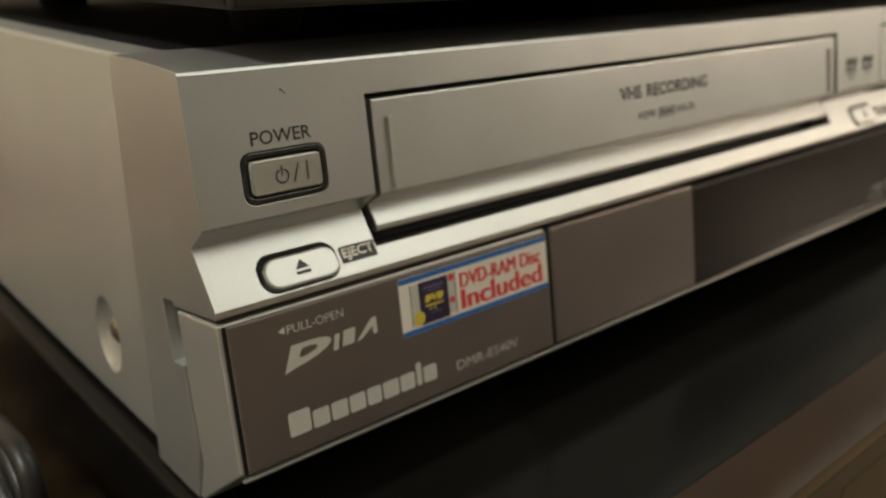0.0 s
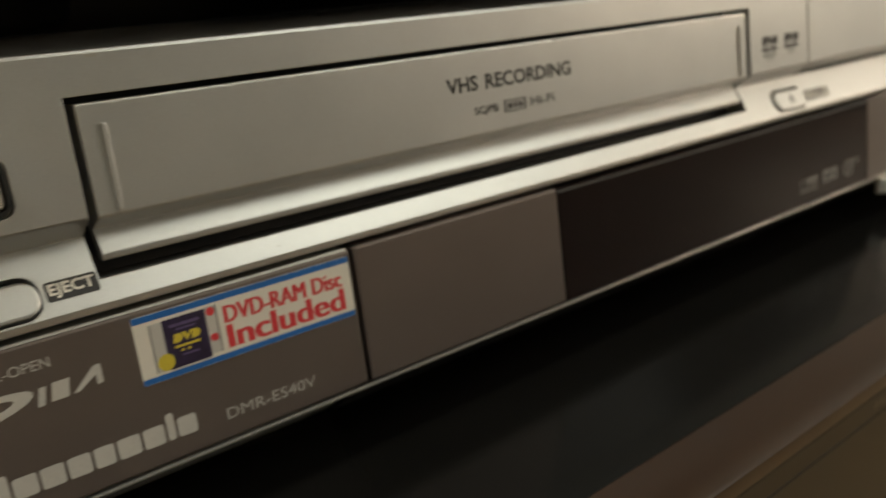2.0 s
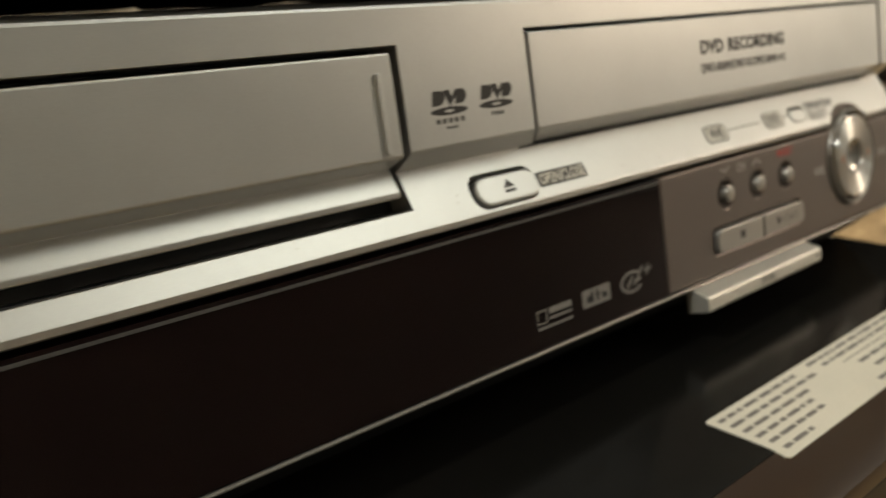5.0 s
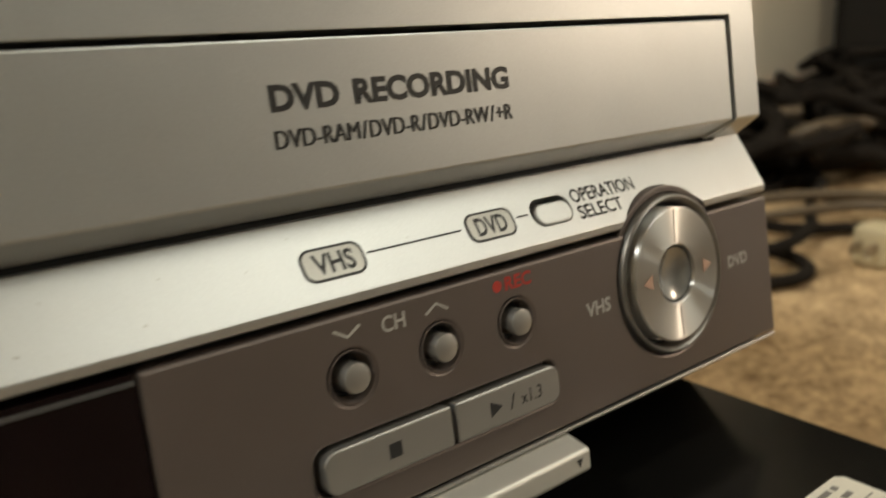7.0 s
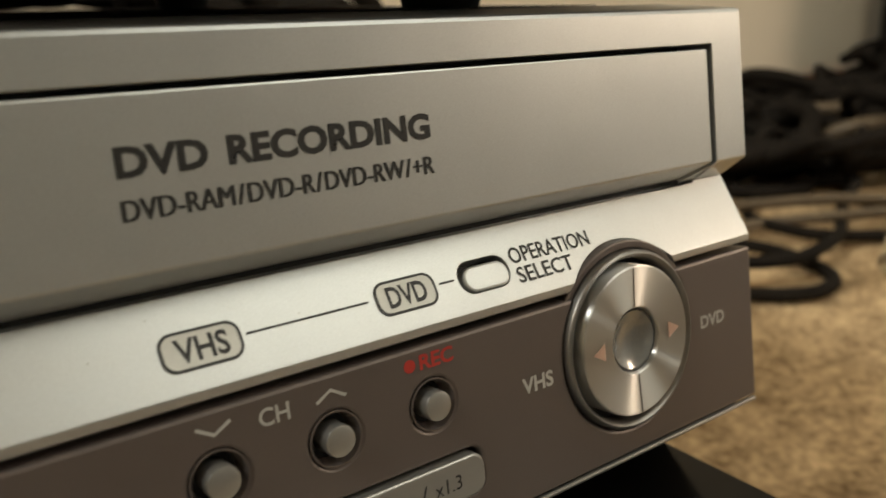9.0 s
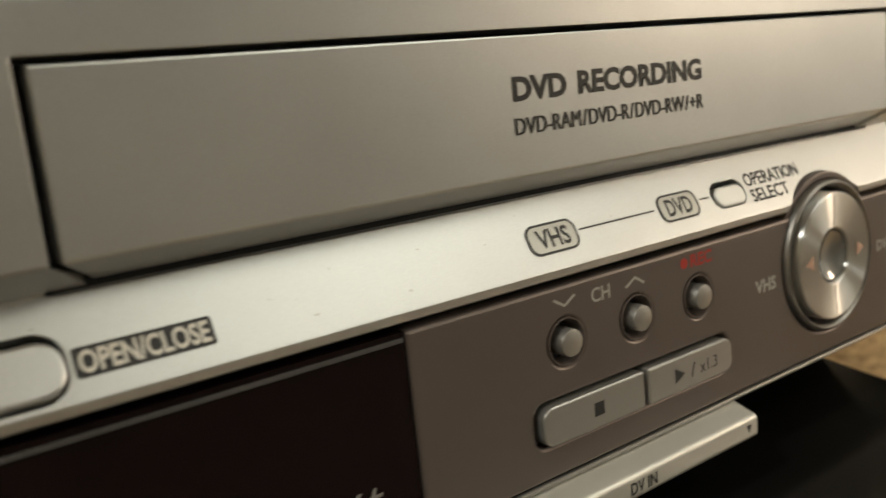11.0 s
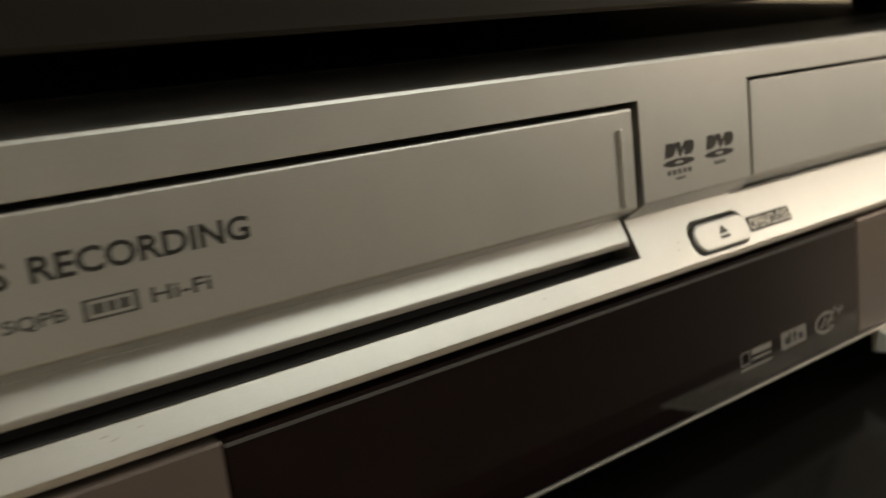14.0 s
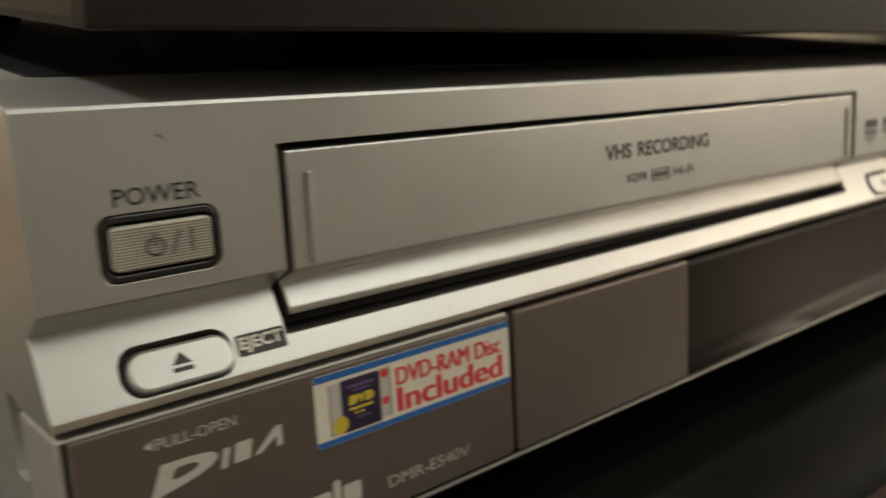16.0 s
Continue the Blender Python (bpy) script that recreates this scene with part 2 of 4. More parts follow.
def tube(name, points, radius, mat, parent=None, label="", closed=False):
    """A round cable through points."""
    cu = bpy.data.curves.new(name, "CURVE")
    cu.dimensions, cu.bevel_depth, cu.bevel_resolution, cu.resolution_u, cu.use_fill_caps = "3D", radius, 3, 8, True
    s = cu.splines.new("BEZIER")
    s.bezier_points.add(len(points) - 1)
    for p, co in zip(s.bezier_points, points):
        p.co, p.handle_left_type, p.handle_right_type = co, "AUTO", "AUTO"
    ob = new(name, cu)
    graph = bpy.context.evaluated_depsgraph_get()
    graph.update()
    me = bpy.data.meshes.new_from_object(ob.evaluated_get(graph))
    bpy.data.objects.remove(ob)
    bpy.data.curves.remove(cu)
    bm = bmesh.new()
    bm.from_mesh(me)
    bpy.data.meshes.remove(me)
    return finish(name, bm, mat, parent, label, smooth=60)


# ---- room ----
SURF = -0.007  # top of the black player
FLOOR_Z, WALL_Y, TOP_Z = -0.092, 0.52, 2.25
X0, X1, Y0 = -2.4, 2.6, -3.2
CARPET_Y = -0.24  # the carpet is cut off here, before the unseen dark floor


def slab(name, x0, y0, z0, x1, y1, z1, mat, label, category):
    bm = bmesh.new()
    box(bm, x0, y0, z0, x1, y1, z1)
    return tagged(finish(name, bm, mat, smooth=0), label, category, kind="structure")


def build_floor():
    bm = bmesh.new()
    box(bm, X0, CARPET_Y, FLOOR_Z - 0.05, X1, WALL_Y, FLOOR_Z - 0.006)
    # the pile of the carpet where it lies open to view
    n, m = 360, 200
    gx0, gx1, gy0, gy1 = -0.70, X1 - 0.001, CARPET_Y, WALL_Y - 0.001
    rows = []
    for j in range(m + 1):
        row = []
        for i in range(n + 1):
            x, y = gx0 + (gx1 - gx0) * i / n, gy0 + (gy1 - gy0) * j / m
            h = noise.noise((x * 55, y * 55, 0)) * 0.003 + noise.noise((x * 140, y * 140, 3)) * 0.003
            row.append(bm.verts.new((x, y, FLOOR_Z - 0.002 + h * 0.8)))
        rows.append(row)
    for j in range(m):
        for i in range(n):
            bm.faces.new((rows[j][i], rows[j][i + 1], rows[j + 1][i + 1], rows[j + 1][i]))
    return tagged(finish("floor", bm, CARPET, smooth=180), "beige and brown mottled carpet with a rough pile", "carpet", kind="structure")


build_floor()
# unseen dark floor, added so the recorder's front reflects something darker
slab("floor_south", X0, Y0, FLOOR_Z - 0.05, X1, CARPET_Y, FLOOR_Z - 0.008, UNSEEN_FLOOR, "unseen dark brown floor added to darken reflections in the recorder", "floor")
slab("wall_north", X0, WALL_Y, FLOOR_Z, X1, WALL_Y + 0.1, TOP_Z, WALL, "cream painted room wall behind the equipment", "wall")
slab("wall_south", X0, Y0 - 0.1, FLOOR_Z, X1, Y0, TOP_Z, WALL_GREY, "plain grey wall closing the room", "wall")
slab("wall_west", X0 - 0.1, Y0, FLOOR_Z, X0, WALL_Y, TOP_Z, WALL, "plain cream wall closing the room", "wall")
slab("wall_east", X1, Y0, FLOOR_Z, X1 + 0.1, WALL_Y, TOP_Z, WALL_PLAIN, "plain pale wall closing the room", "wall")
slab("ceiling", X0 - 0.1, Y0 - 0.1, TOP_Z, X1 + 0.1, WALL_Y + 0.1, TOP_Z + 0.1, CEILING, "plain white ceiling closing the room", "ceiling")


def build_baseboard():
    bm = bmesh.new()
    prism(bm, [(WALL_Y - 0.014, FLOOR_Z), (WALL_Y - 0.002, FLOOR_Z), (WALL_Y - 0.002, FLOOR_Z + 0.075), (WALL_Y - 0.008, FLOOR_Z + 0.075), (WALL_Y - 0.014, FLOOR_Z + 0.062)], X0, X1,
          Matrix(((0, 0, 1, 0), (1, 0, 0, 0), (0, 1, 0, 0), (0, 0, 0, 1))))
    return tagged(finish("baseboard", bm, WOOD), "reddish brown wooden baseboard along the wall", "baseboard", kind="structure")


build_baseboard()

# ---- the recorder ----
rec = thing("video_recorder", (0.214, 0.17, SURF), "silver tape and disc recorder on a black player", "video recorder")
SIDE = Matrix(((0, 0, 1, 0), (1, 0, 0, 0), (0, 1, 0, 0), (0, 0, 0, 1)))  # outline in (y, z), swept along x
U1 = 428.3 * MM


def lean(w, v):
    p = TF @ Vector((0, w * MM, v * MM))
    return (p.y, p.z)


def build_case():
    bm = bmesh.new()
    prism(bm, rounded(0.0022, SURF + 0.0012, 0.4260, 0.0788, 0.0016, 3), 0.0412, 0.335, Matrix(((1, 0, 0, 0), (0, 0, 1, 0), (0, 1, 0, 0), (0, 0, 0, 1))))
    dish = bmesh.new()
    bmesh.ops.create_uvsphere(dish, u_segments=40, v_segments=24, radius=0.0145, matrix=Matrix.Translation((0.0022 - 0.0115, 0.0700, 0.0120)) @ Matrix.Diagonal((1, 0.82, 1.1, 1)))
    bm = carve(bm, dish)
    case = part("case", bm, CASE, rec, "silver painted steel cover", smooth=16.0)
    bm = bmesh.new()
    lathe(bm, [(0, 0.0016), (0.0022, 0.0013), (0.0034, 0.0004), (0.0036, 0)], pose(0.0047, 0.0700, 0.0125, 0, -90, 0), 24)
    screw = part("screw", bm, STEEL, case, "round-headed steel screw in a dished hollow")
    # black sheet laid over the top as the shade below the receiver
    bm = bmesh.new()
    prism(bm, rounded(0.0105, 0.0418, 0.4245, 0.3340, 0.002, 3), 0.0786, 0.0791)
    part("top_shade", bm, SHADE_SHEET, case, "matt black sheet added for the shade under the receiver")
    for x, y in ((0.05, 0.07), (0.378, 0.07), (0.05, 0.30), (0.378, 0.30)):
        bm = bmesh.new()
        lathe(bm, [(0, 0), (0.011, 0), (0.012, 0.0013), (0, 0.0013)], pose(x, y, SURF), 24)
        part("foot", bm, FOOT, rec, "low black rubber foot")


build_case()


def build_fascia():
    front = [lean(*p) for p in ((0.9, 85.9), (0.25, 85.6), (0.0, 85.0), (0.0, 59.9), (0.3, 59.5), (5.5, 56.3), (0.25, 46.1), (0.0, 45.6), (0.15, 44.5), (0.7, 44.15), (18.0, 44.15), (18.0, 13.9))]
    outline = front + [(0.0222, SURF + 0.0008), (0.0411, SURF + 0.0008), (0.0411, 0.0788), (0.030, 0.0791)]
    bm = bmesh.new()
    prism(bm, outline, 0.0, U1, SIDE)
    cut = bmesh.new()
    # tape flap opening, with its shelf and the slot under it
    door = [lean(*p) for p in ((-3, 78.7), (12, 78.7), (12, 48.0), (1.88, 49.3), (-3.0, 49.9), (-3, 56.0))]
    prism(cut, door, 35.7 * MM, 225.9 * MM, SIDE)
    # disc tray door opening
    door = [lean(*p) for p in ((-3, 79.9), (9, 79.9), (9, 55.2), (5.5, 55.9), (-3, 61.15))]
    prism(cut, door, 258.1 * MM, 420.0 * MM, SIDE)
    prism(cut, mm(rounded(8.6, 62.2, 25.7, 71.4, 2.1)), -0.004, 0.004, FACE)
    for x0, x1, y0, y1 in ((9.8, 26.5, 0.3, 7.7), (240.4, 258.4, 0.6, 8.1)):
        prism(cut, mm(rounded(x0, y0, x1, y1, 3.0)), -0.0030, 0.004, LEDGE)
    prism(cut, mm(rounded(363.3, 2.4, 372.6, 7.3, 2.3)), -0.0030, 0.004, LEDGE)
    prism(cut, mm(circle(394.9, 33.9, 16.3)), -0.0105, 0.003, FACE)
    # finger notch in the side
    box(cut, -0.002, 0.0180, 0.0322, 0.0030, 0.0226, 0.0450, TF)
    bm = carve(bm, cut)
    fascia = part("fascia", bm, SILVER, rec, "silver moulded front frame with a sloping ledge", bevel=0.00028)
    bm = bmesh.new()
    box(bm, 0.034, 0.0085, 0.0490, 0.2275, 0.0115, 0.0795, TF)
    part("backing", bm, GAP, rec, "black hollow behind the tape flap")
    # dark slab over the silver slot floor, painted as the slot's shade
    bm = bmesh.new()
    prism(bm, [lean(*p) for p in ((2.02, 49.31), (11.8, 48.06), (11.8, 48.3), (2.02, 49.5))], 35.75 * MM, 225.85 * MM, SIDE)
    part("slot_shade", bm, SLOT_SHADE, rec, "dark slab painting the shade in the slot below the shelf")
    bm = bmesh.new()
    box(bm, 0.2560, 0.0072, 0.0560, 0.4215, 0.0086, 0.0810, TF)
    part("backing", bm, GAP, rec, "black hollow behind the disc door")
    return fascia


fascia = build_fascia()


def build_flaps():
    # tape flap: face, turned-in lower edge and shelf in one moulding
    profile = [lean(*p) for p in ((0.7, 77.6), (0.45, 77.3), (0.45, 59.5), (0.7, 59.1), (5.4, 57.1), (3.2, 52.9), (3.25, 51.9), (3.8, 51.7), (5.2, 52.0), (8.0, 57.9), (8.0, 77.6))]
    bm = bmesh.new()
    prism(bm, profile, 37.3 * MM, 224.5 * MM, SIDE)
    flap = part("tape_flap", bm, SILVER, rec, "silver tape flap with a bright shelf", bevel=0.0003)
    for u in (41.0, 221.1):
        bm = bmesh.new()
        prism(bm, mm(rounded(u - 0.55, 60.0, u + 0.55, 74.2, 0.5)), -0.0006, 0.0002, FACE)
        part("ridge", bm, SILVER, flap, "slim raised grip ridge", bevel=0.0002)
    lettering("VHS RECORDING", INK, flap, FACE, 111.9, 68.95, 150.0, 72.2, 0.10, lift=-0.38, gap=1.5)
    lettering("SQPB", INK_GREY, flap, FACE, 118.9, 63.5, 126.0, 65.5, 0.05, lift=-0.38)
    lettering("Hi-Fi", INK_GREY, flap, FACE, 135.9, 63.5, 143.7, 65.5, 0.05, lift=-0.38)
    flat("emblem", [bar(127.7, 63.1, 128.3, 65.8), bar(133.8, 63.1, 134.4, 65.8), bar(127.7, 65.5, 134.4, 65.8), bar(127.7, 63.1, 134.4, 63.4), bar(128.8, 63.8, 130.2, 65.1), bar(130.6, 63.8, 131.6, 65.1), bar(132.0, 63.8, 133.3, 65.1)], INK_GREY, flap, FACE, lift=-0.38)
    # disc tray door: its lower corners are cut off along the turned-in edge
    bm = bmesh.new()
    a = [(259.4, 79.1), (419.2, 79.1), (419.2, 59.8), (259.4, 59.8)]
    w0 = 0.35
    f = [bm.verts.new(TF @ Vector((u * MM, w0 * MM, v * MM))) for u, v in a]
    g = [bm.verts.new(TF @ Vector((u * MM, (w0 + 5) * MM, v * MM))) for u, v in a]
    lo = [bm.verts.new(TF @ Vector((u * MM, 5.4 * MM, 56.95 * MM))) for u in (415.0, 263.1)]
    lb = [bm.verts.new(TF @ Vector((u * MM, 6.3 * MM, 57.55 * MM))) for u in (415.0, 263.1)]
    for q in ((f[0], f[1], f[2], f[3]), (f[3], f[2], lo[0], lo[1]), (g[0], g[1], f[1], f[0]), (f[1], g[1], g[2], f[2]), (f[0], f[3], g[3], g[0]), (lo[1], lo[0], lb[0], lb[1]),
              (f[2], g[2], lb[0], lo[0]), (f[3], lo[1], lb[1], g[3]), (g[1], g[0], g[3], g[2]), (g[2], g[3], lb[1], lb[0])):
        bm.faces.new(q)
    door = part("disc_door", bm, SILVER, rec, "silver disc tray door with cut lower corners", bevel=0.0003)
    lettering("DVD RECORDING", INK, door, FACE, 319.3, 70.15, 359.8, 73.6, 0.19, lift=-0.28, gap=1.5)
    lettering("DVD-RAM / DVD-R / DVD-RW / +R", INK, door, FACE, 319.3, 65.6, 359.8, 67.95, lift=-0.28, gap=0.3, smear=0.1)
    # strips that fill the turned-in edge beside the disc door
    for x0, x1, x2 in ((258.1, 258.3, 262.2), (420.0, 419.8, 415.9)):
        bm = bmesh.new()
        p = [TF @ Vector((u * MM, w * MM, v * MM)) for u, w, v in ((x0, 0.35, 59.7), (x1, 0.35, 59.5), (x2, 5.3, 56.55), (x0, 5.3, 56.55), (x0, 6.2, 57.55), (x2, 6.2, 57.55))]
        vs = [bm.verts.new(q) for q in p]
        for q in ((0, 1, 2, 3), (2, 5, 4, 3), (0, 3, 4), (1, 5, 2), (0, 4, 5, 1)):
            bm.faces.new([vs[i] for i in q])
        part("corner_fillet", bm, SILVER, fascia)


build_flaps()


def half_round(u, v0, v1, wide, slant, n=10):
    """A slanted block whose far side is rounded."""
    h = v1 - v0
    out = [(u, v0)]
    for i in range(n + 1):
        a = math.radians(-90 + 180 * i / n)
        out.append((u + wide * 0.5 + wide * 0.5 * math.cos(a), (v0 + v1) / 2 + h / 2 * math.sin(a)))
    out.append((u, v1))
    return [(x + (y - v0) / h * slant, y) for x, y in out]


def emblem_disc(u, rows):
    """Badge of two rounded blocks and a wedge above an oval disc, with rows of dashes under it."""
    flat("emblem", [half_round(u, 67.2, 69.9, 3.0, 0.5), [(u + 2.9, 69.9), (u + 4.5, 69.9), (u + 4.9, 68.6), (u + 6.0, 69.9), (u + 7.0, 69.9), (u + 4.3, 66.9)], half_round(u + 5.6, 67.2, 69.9, 2.7, 0.5)], INK, fascia, FACE)
    bm = bmesh.new()
    ring_band(bm, mm(circle(u + 4.0, 66.1, 4.5, 0.75)), mm(circle(u + 4.0, 66.1, 1.2, 0.25)), 0.00002, 0.00006, FACE)
    part("emblem", bm, INK, fascia, smooth=0)
    dashes = []
    for x0, x1, n, v0, v1 in rows:
        step = (x1 - x0) / n
        dashes += [bar(u + x0 + k * step, v0, u + x0 + (k + 0.62) * step, v1) for k in range(n)]
    flat("emblem", dashes, INK_GREY, fascia, FACE)


emblem_disc(232.1, ((0.6, 8.0, 5, 63.9, 64.8), (2.8, 5.8, 4, 62.8, 63.35)))
emblem_disc(244.2, ((2.4, 6.0, 4, 64.0, 64.75),))


def build_buttons():
    # power: smoky ribbed key in a dark rim
    bm = bmesh.new()
    prism(bm, mm(rounded(8.65, 62.25, 25.65, 71.35, 2.1)), -0.0038, -0.0030, FACE)
    rim = part("power_rim", bm, GAP, rec, "dark recess round the power key")
    bm = bmesh.new()
    prism(bm, mm(rounded(10.1, 63.75, 24.2, 69.85, 0.9)), -0.0032, 0.0006, FACE)
    key = part("power_button", bm, SMOKE, rec, "smoky grey ribbed power key", bevel=0.0003)
    bm = bmesh.new()
    for i in range(14):
        v = 64.15 + i * 0.4
        box(bm, 10.5 * MM, v * MM, 0.0005, 23.9 * MM, (v + 0.2) * MM, 0.00074, FACE)
    part("rib", bm, RIB, key, "fine ribs across the key", smooth=0)
    bm = bmesh.new()
    ring_band(bm, mm(rounded(8.8, 62.4, 25.5, 71.2, 2.0)), mm(rounded(9.7, 63.3, 24.6, 70.3, 1.4)), -0.003, 0.0001, FACE)
    part("power_bezel", bm, BEZEL, rec, "dark glossy bezel", bevel=0.0002)
    bm = bmesh.new()
    o, i_ = circle(15.9, 66.6, 1.35, n=32), circle(15.9, 66.6, 1.05, n=32)
    for k in range(32):
        j = (k + 1) % 32
        if k in (6, 7, 8, 9):
            continue
        bm.faces.new([bm.verts.new(FACE @ Vector((x * MM, y * MM, 0.00082))) for x, y in (o[k], o[j], i_[j], i_[k])])
    for q in (bar(15.75, 66.7, 16.05, 68.5), bar(18.0, 65.2, 18.3, 68.4, 1.2), bar(20.9, 65.2, 21.2, 68.5)):
        bm.faces.new([bm.verts.new(FACE @ Vector((x * MM, y * MM, 0.00082))) for x, y in q])
    part("power_symbol", bm, INK, key, smooth=0)
    lettering("POWER", INK, fascia, FACE, 11.2, 72.35, 23.2, 74.75, 0.03)
    # eject keys on the ledge
    for x0, x1, y0, y1, cx, words, p0, p1 in ((9.8, 26.5, 0.3, 7.7, 18.4, "EJECT", 27.2, 35.4), (240.4, 258.4, 0.6, 8.1, 250.0, "OPEN/CLOSE", 258.9, 273.8)):
        bm = bmesh.new()
        prism(bm, mm(rounded(x0 + 0.02, y0 + 0.02, x1 - 0.02, y1 - 0.02, 2.98)), -0.00298, -0.0024, LEDGE)
        part("key_well", bm, GAP, rec, "dark recess round the key")
        bm = bmesh.new()
        prism(bm, mm(rounded(x0 + 0.95, y0 + 0.4, x1 - 0.25, y1 - 0.95, 2.7)), -0.0026, 0.0007, LEDGE)
        key = part("eject_button", bm, SILVER, rec, "pale rounded eject key", bevel=0.0005)
        cy = (y0 + y1) / 2 - 0.35
        flat("eject_symbol", [[(cx - 1.5, cy - 0.1), (cx + 1.5, cy - 0.1), (cx, cy + 1.7)], bar(cx - 1.5, cy - 1.15, cx + 1.5, cy - 0.5)], INK, key, LEDGE, lift=0.74)
        plate = flat("name_plate", [rounded(p0, 2.35, p1, 5.7, 0.35, 2)], INK, fascia, LEDGE, lift=0.05)
        lettering(words, STICK_WHITE, plate, LEDGE, p0 + 0.5, 2.75, p1 - 0.5, 5.3, 0.10, lift=0.09)
    # mode lamps, line and select key
    for x0, x1, words in ((321.1, 330.9, "VHS"), (349.6, 359.3, "DVD")):
        bm = bmesh.new()
        prism(bm, mm(rounded(x0 + 0.2, 2.65, x1 - 0.2, 7.05, 1.5)), -0.0001, 0.00009, LEDGE)
        lampy = part("mode_lamp", bm, SMOKE_PALE, rec, "pale grey oval mode lamp")
        bm = bmesh.new()
        ring_band(bm, mm(rounded(x0, 2.45, x1, 7.25, 1.7)), mm(rounded(x0 + 0.36, 2.81, x1 - 0.36, 6.89, 1.4)), 0.00001, 0.00012, LEDGE)
        part("outline", bm, INK, lampy, smooth=0)
        lettering(words, INK, lampy, LEDGE, x0 + 1.75, 3.35, x1 - 1.65, 6.35, 0.10, lift=0.13)
    flat("line", [bar(331.5, 4.92, 348.5, 5.2), bar(360.0, 4.92, 362.6, 5.2)], INK, fascia, LEDGE)
    bm = bmesh.new()
    prism(bm, mm(rounded(363.32, 2.42, 372.58, 7.28, 2.28)), -0.00298, -0.0024, LEDGE)
    part("key_well", bm, GAP, rec, "dark recess round the key")
    bm = bmesh.new()
    prism(bm, mm(rounded(364.2, 2.55, 372.5, 6.5, 1.9)), -0.0026, 0.0, LEDGE)
    part("select_button", bm, SILVER, rec, "pale rounded select key", bevel=0.0004)
    lettering("OPERATION", INK, fascia, LEDGE, 373.4, 5.2, 389.9, 7.75, 0.05)
    lettering("SELECT", INK, fascia, LEDGE, 373.6, 2.1, 384.8, 4.6, 0.05)


SMOKE_PALE = material("mode_lamp_plastic", (0.56, 0.555, 0.52), 0.4, 0.3, 0.04)
build_buttons()


def build_lower_front():
    v0, v1 = 14.8, 43.2
    # drop-down flap at the end: silver cheek with a grey plate
    bm = bmesh.new()
    prism(bm, [lean(0.9, 15.0), lean(0.9, v1), lean(17.6, v1), lean(17.6, 12.0), (0.0222, SURF + 0.0010), (0.0206, SURF + 0.0010)], 0.2 * MM, 82.2 * MM, SIDE)
    flap = part("front_flap", bm, CASE, rec, "closed front flap with a silver cheek", bevel=0.0005)
    bm = bmesh.new()
    box(bm, 1.55 * MM, 0.0 * MM, (v0 + 0.2) * MM, 82.0 * MM, 0.89 * MM, (v1 - 0.4) * MM, TF)
    plate = part("plate", bm, PANEL, flap, "grey-brown front plate", bevel=0.0008)
    bm = bmesh.new()
    box(bm, 0.95 * MM, 0.6 * MM, (v0 + 0.2) * MM, 1.6 * MM, 0.88 * MM, (v1 - 0.5) * MM, TF)
    part("groove", bm, GAP, flap, "dark groove beside the plate")
    bm = bmesh.new()
    box(bm, 83.2 * MM, 0.0, v0 * MM, 141.2 * MM, 0.016, v1 * MM, TF)
    part("middle_panel", bm, PANEL, rec, "plain grey-brown panel", bevel=0.0006)
    bm = bmesh.new()
    box(bm, 141.5 * MM, 0.35 * MM, v0 * MM, 297.3 * MM, 0.016, v1 * MM, TF)
    window = part("display_window", bm, WINDOW, rec, "glossy brown-black display window", smooth=0)
    bm = bmesh.new()
    box(bm, 141.6 * MM, 0.15 * MM, 41.9 * MM, 297.2 * MM, 0.5 * MM, 42.45 * MM, TF)
    part("rim_line", bm, INK_GREY, window, "thin grey line along the window", smooth=0)
    # right panel with wells for its keys
    bm = bmesh.new()
    box(bm, 297.6 * MM, 0.0, v0 * MM, U1, 0.016, v1 * MM, TF)
    cut = bmesh.new()
    for u in (325.0, 340.3, 355.4):
        prism(cut, mm(circle(u, 34.7, 3.75, n=32)), -0.003, 0.002, FACE)
    prism(cut, mm(rounded(317.4, 19.8, 362.7, 26.7, 2.2)), -0.003, 0.002, FACE)
    prism(cut, mm(circle(394.9, 33.9, 15.0, n=64)), -0.0095, 0.002, FACE)
    panel = part("control_panel", carve(bm, cut), PANEL, rec, "grey-brown control panel", bevel=0.0005)
    for u in (325.0, 340.3, 355.4):
        bm = bmesh.new()
        lathe(bm, [(0, -0.0029), (0.0035, -0.0029), (0.0035, -0.0026), (0, -0.0026)], FACE @ pose(u * MM, 0.0347, 0), 32)
        part("key_well", bm, GAP, rec, "dark round recess")
        bm = bmesh.new()
        lathe(bm, [(0.00372, -0.0029), (0.00372, 0.00012), (0.0035, 0.00012), (0.00335, -0.0002), (0.0030, -0.0016), (0.0030, -0.0029)], FACE @ pose(u * MM, 0.0347, 0), 32)
        part("key_collar", bm, PANEL, rec, "sloping rim of the recess", smooth=50)
        bm = bmesh.new()
        lathe(bm, [(0.0021, -0.0027), (0.0021, 0.0009), (0.0020, 0.0012), (0.0017, 0.0013), (0, 0.0013)], FACE @ pose(u * MM, 0.0347, 0), 32)
        part("round_button", bm, BUTTON, rec, "small round silver key")
    bm = bmesh.new()
    prism(bm, mm(rounded(317.45, 19.85, 362.65, 26.65, 2.15)), -0.0029, -0.0026, FACE)
    part("key_well", bm, GAP, rec, "dark recess round the long keys")
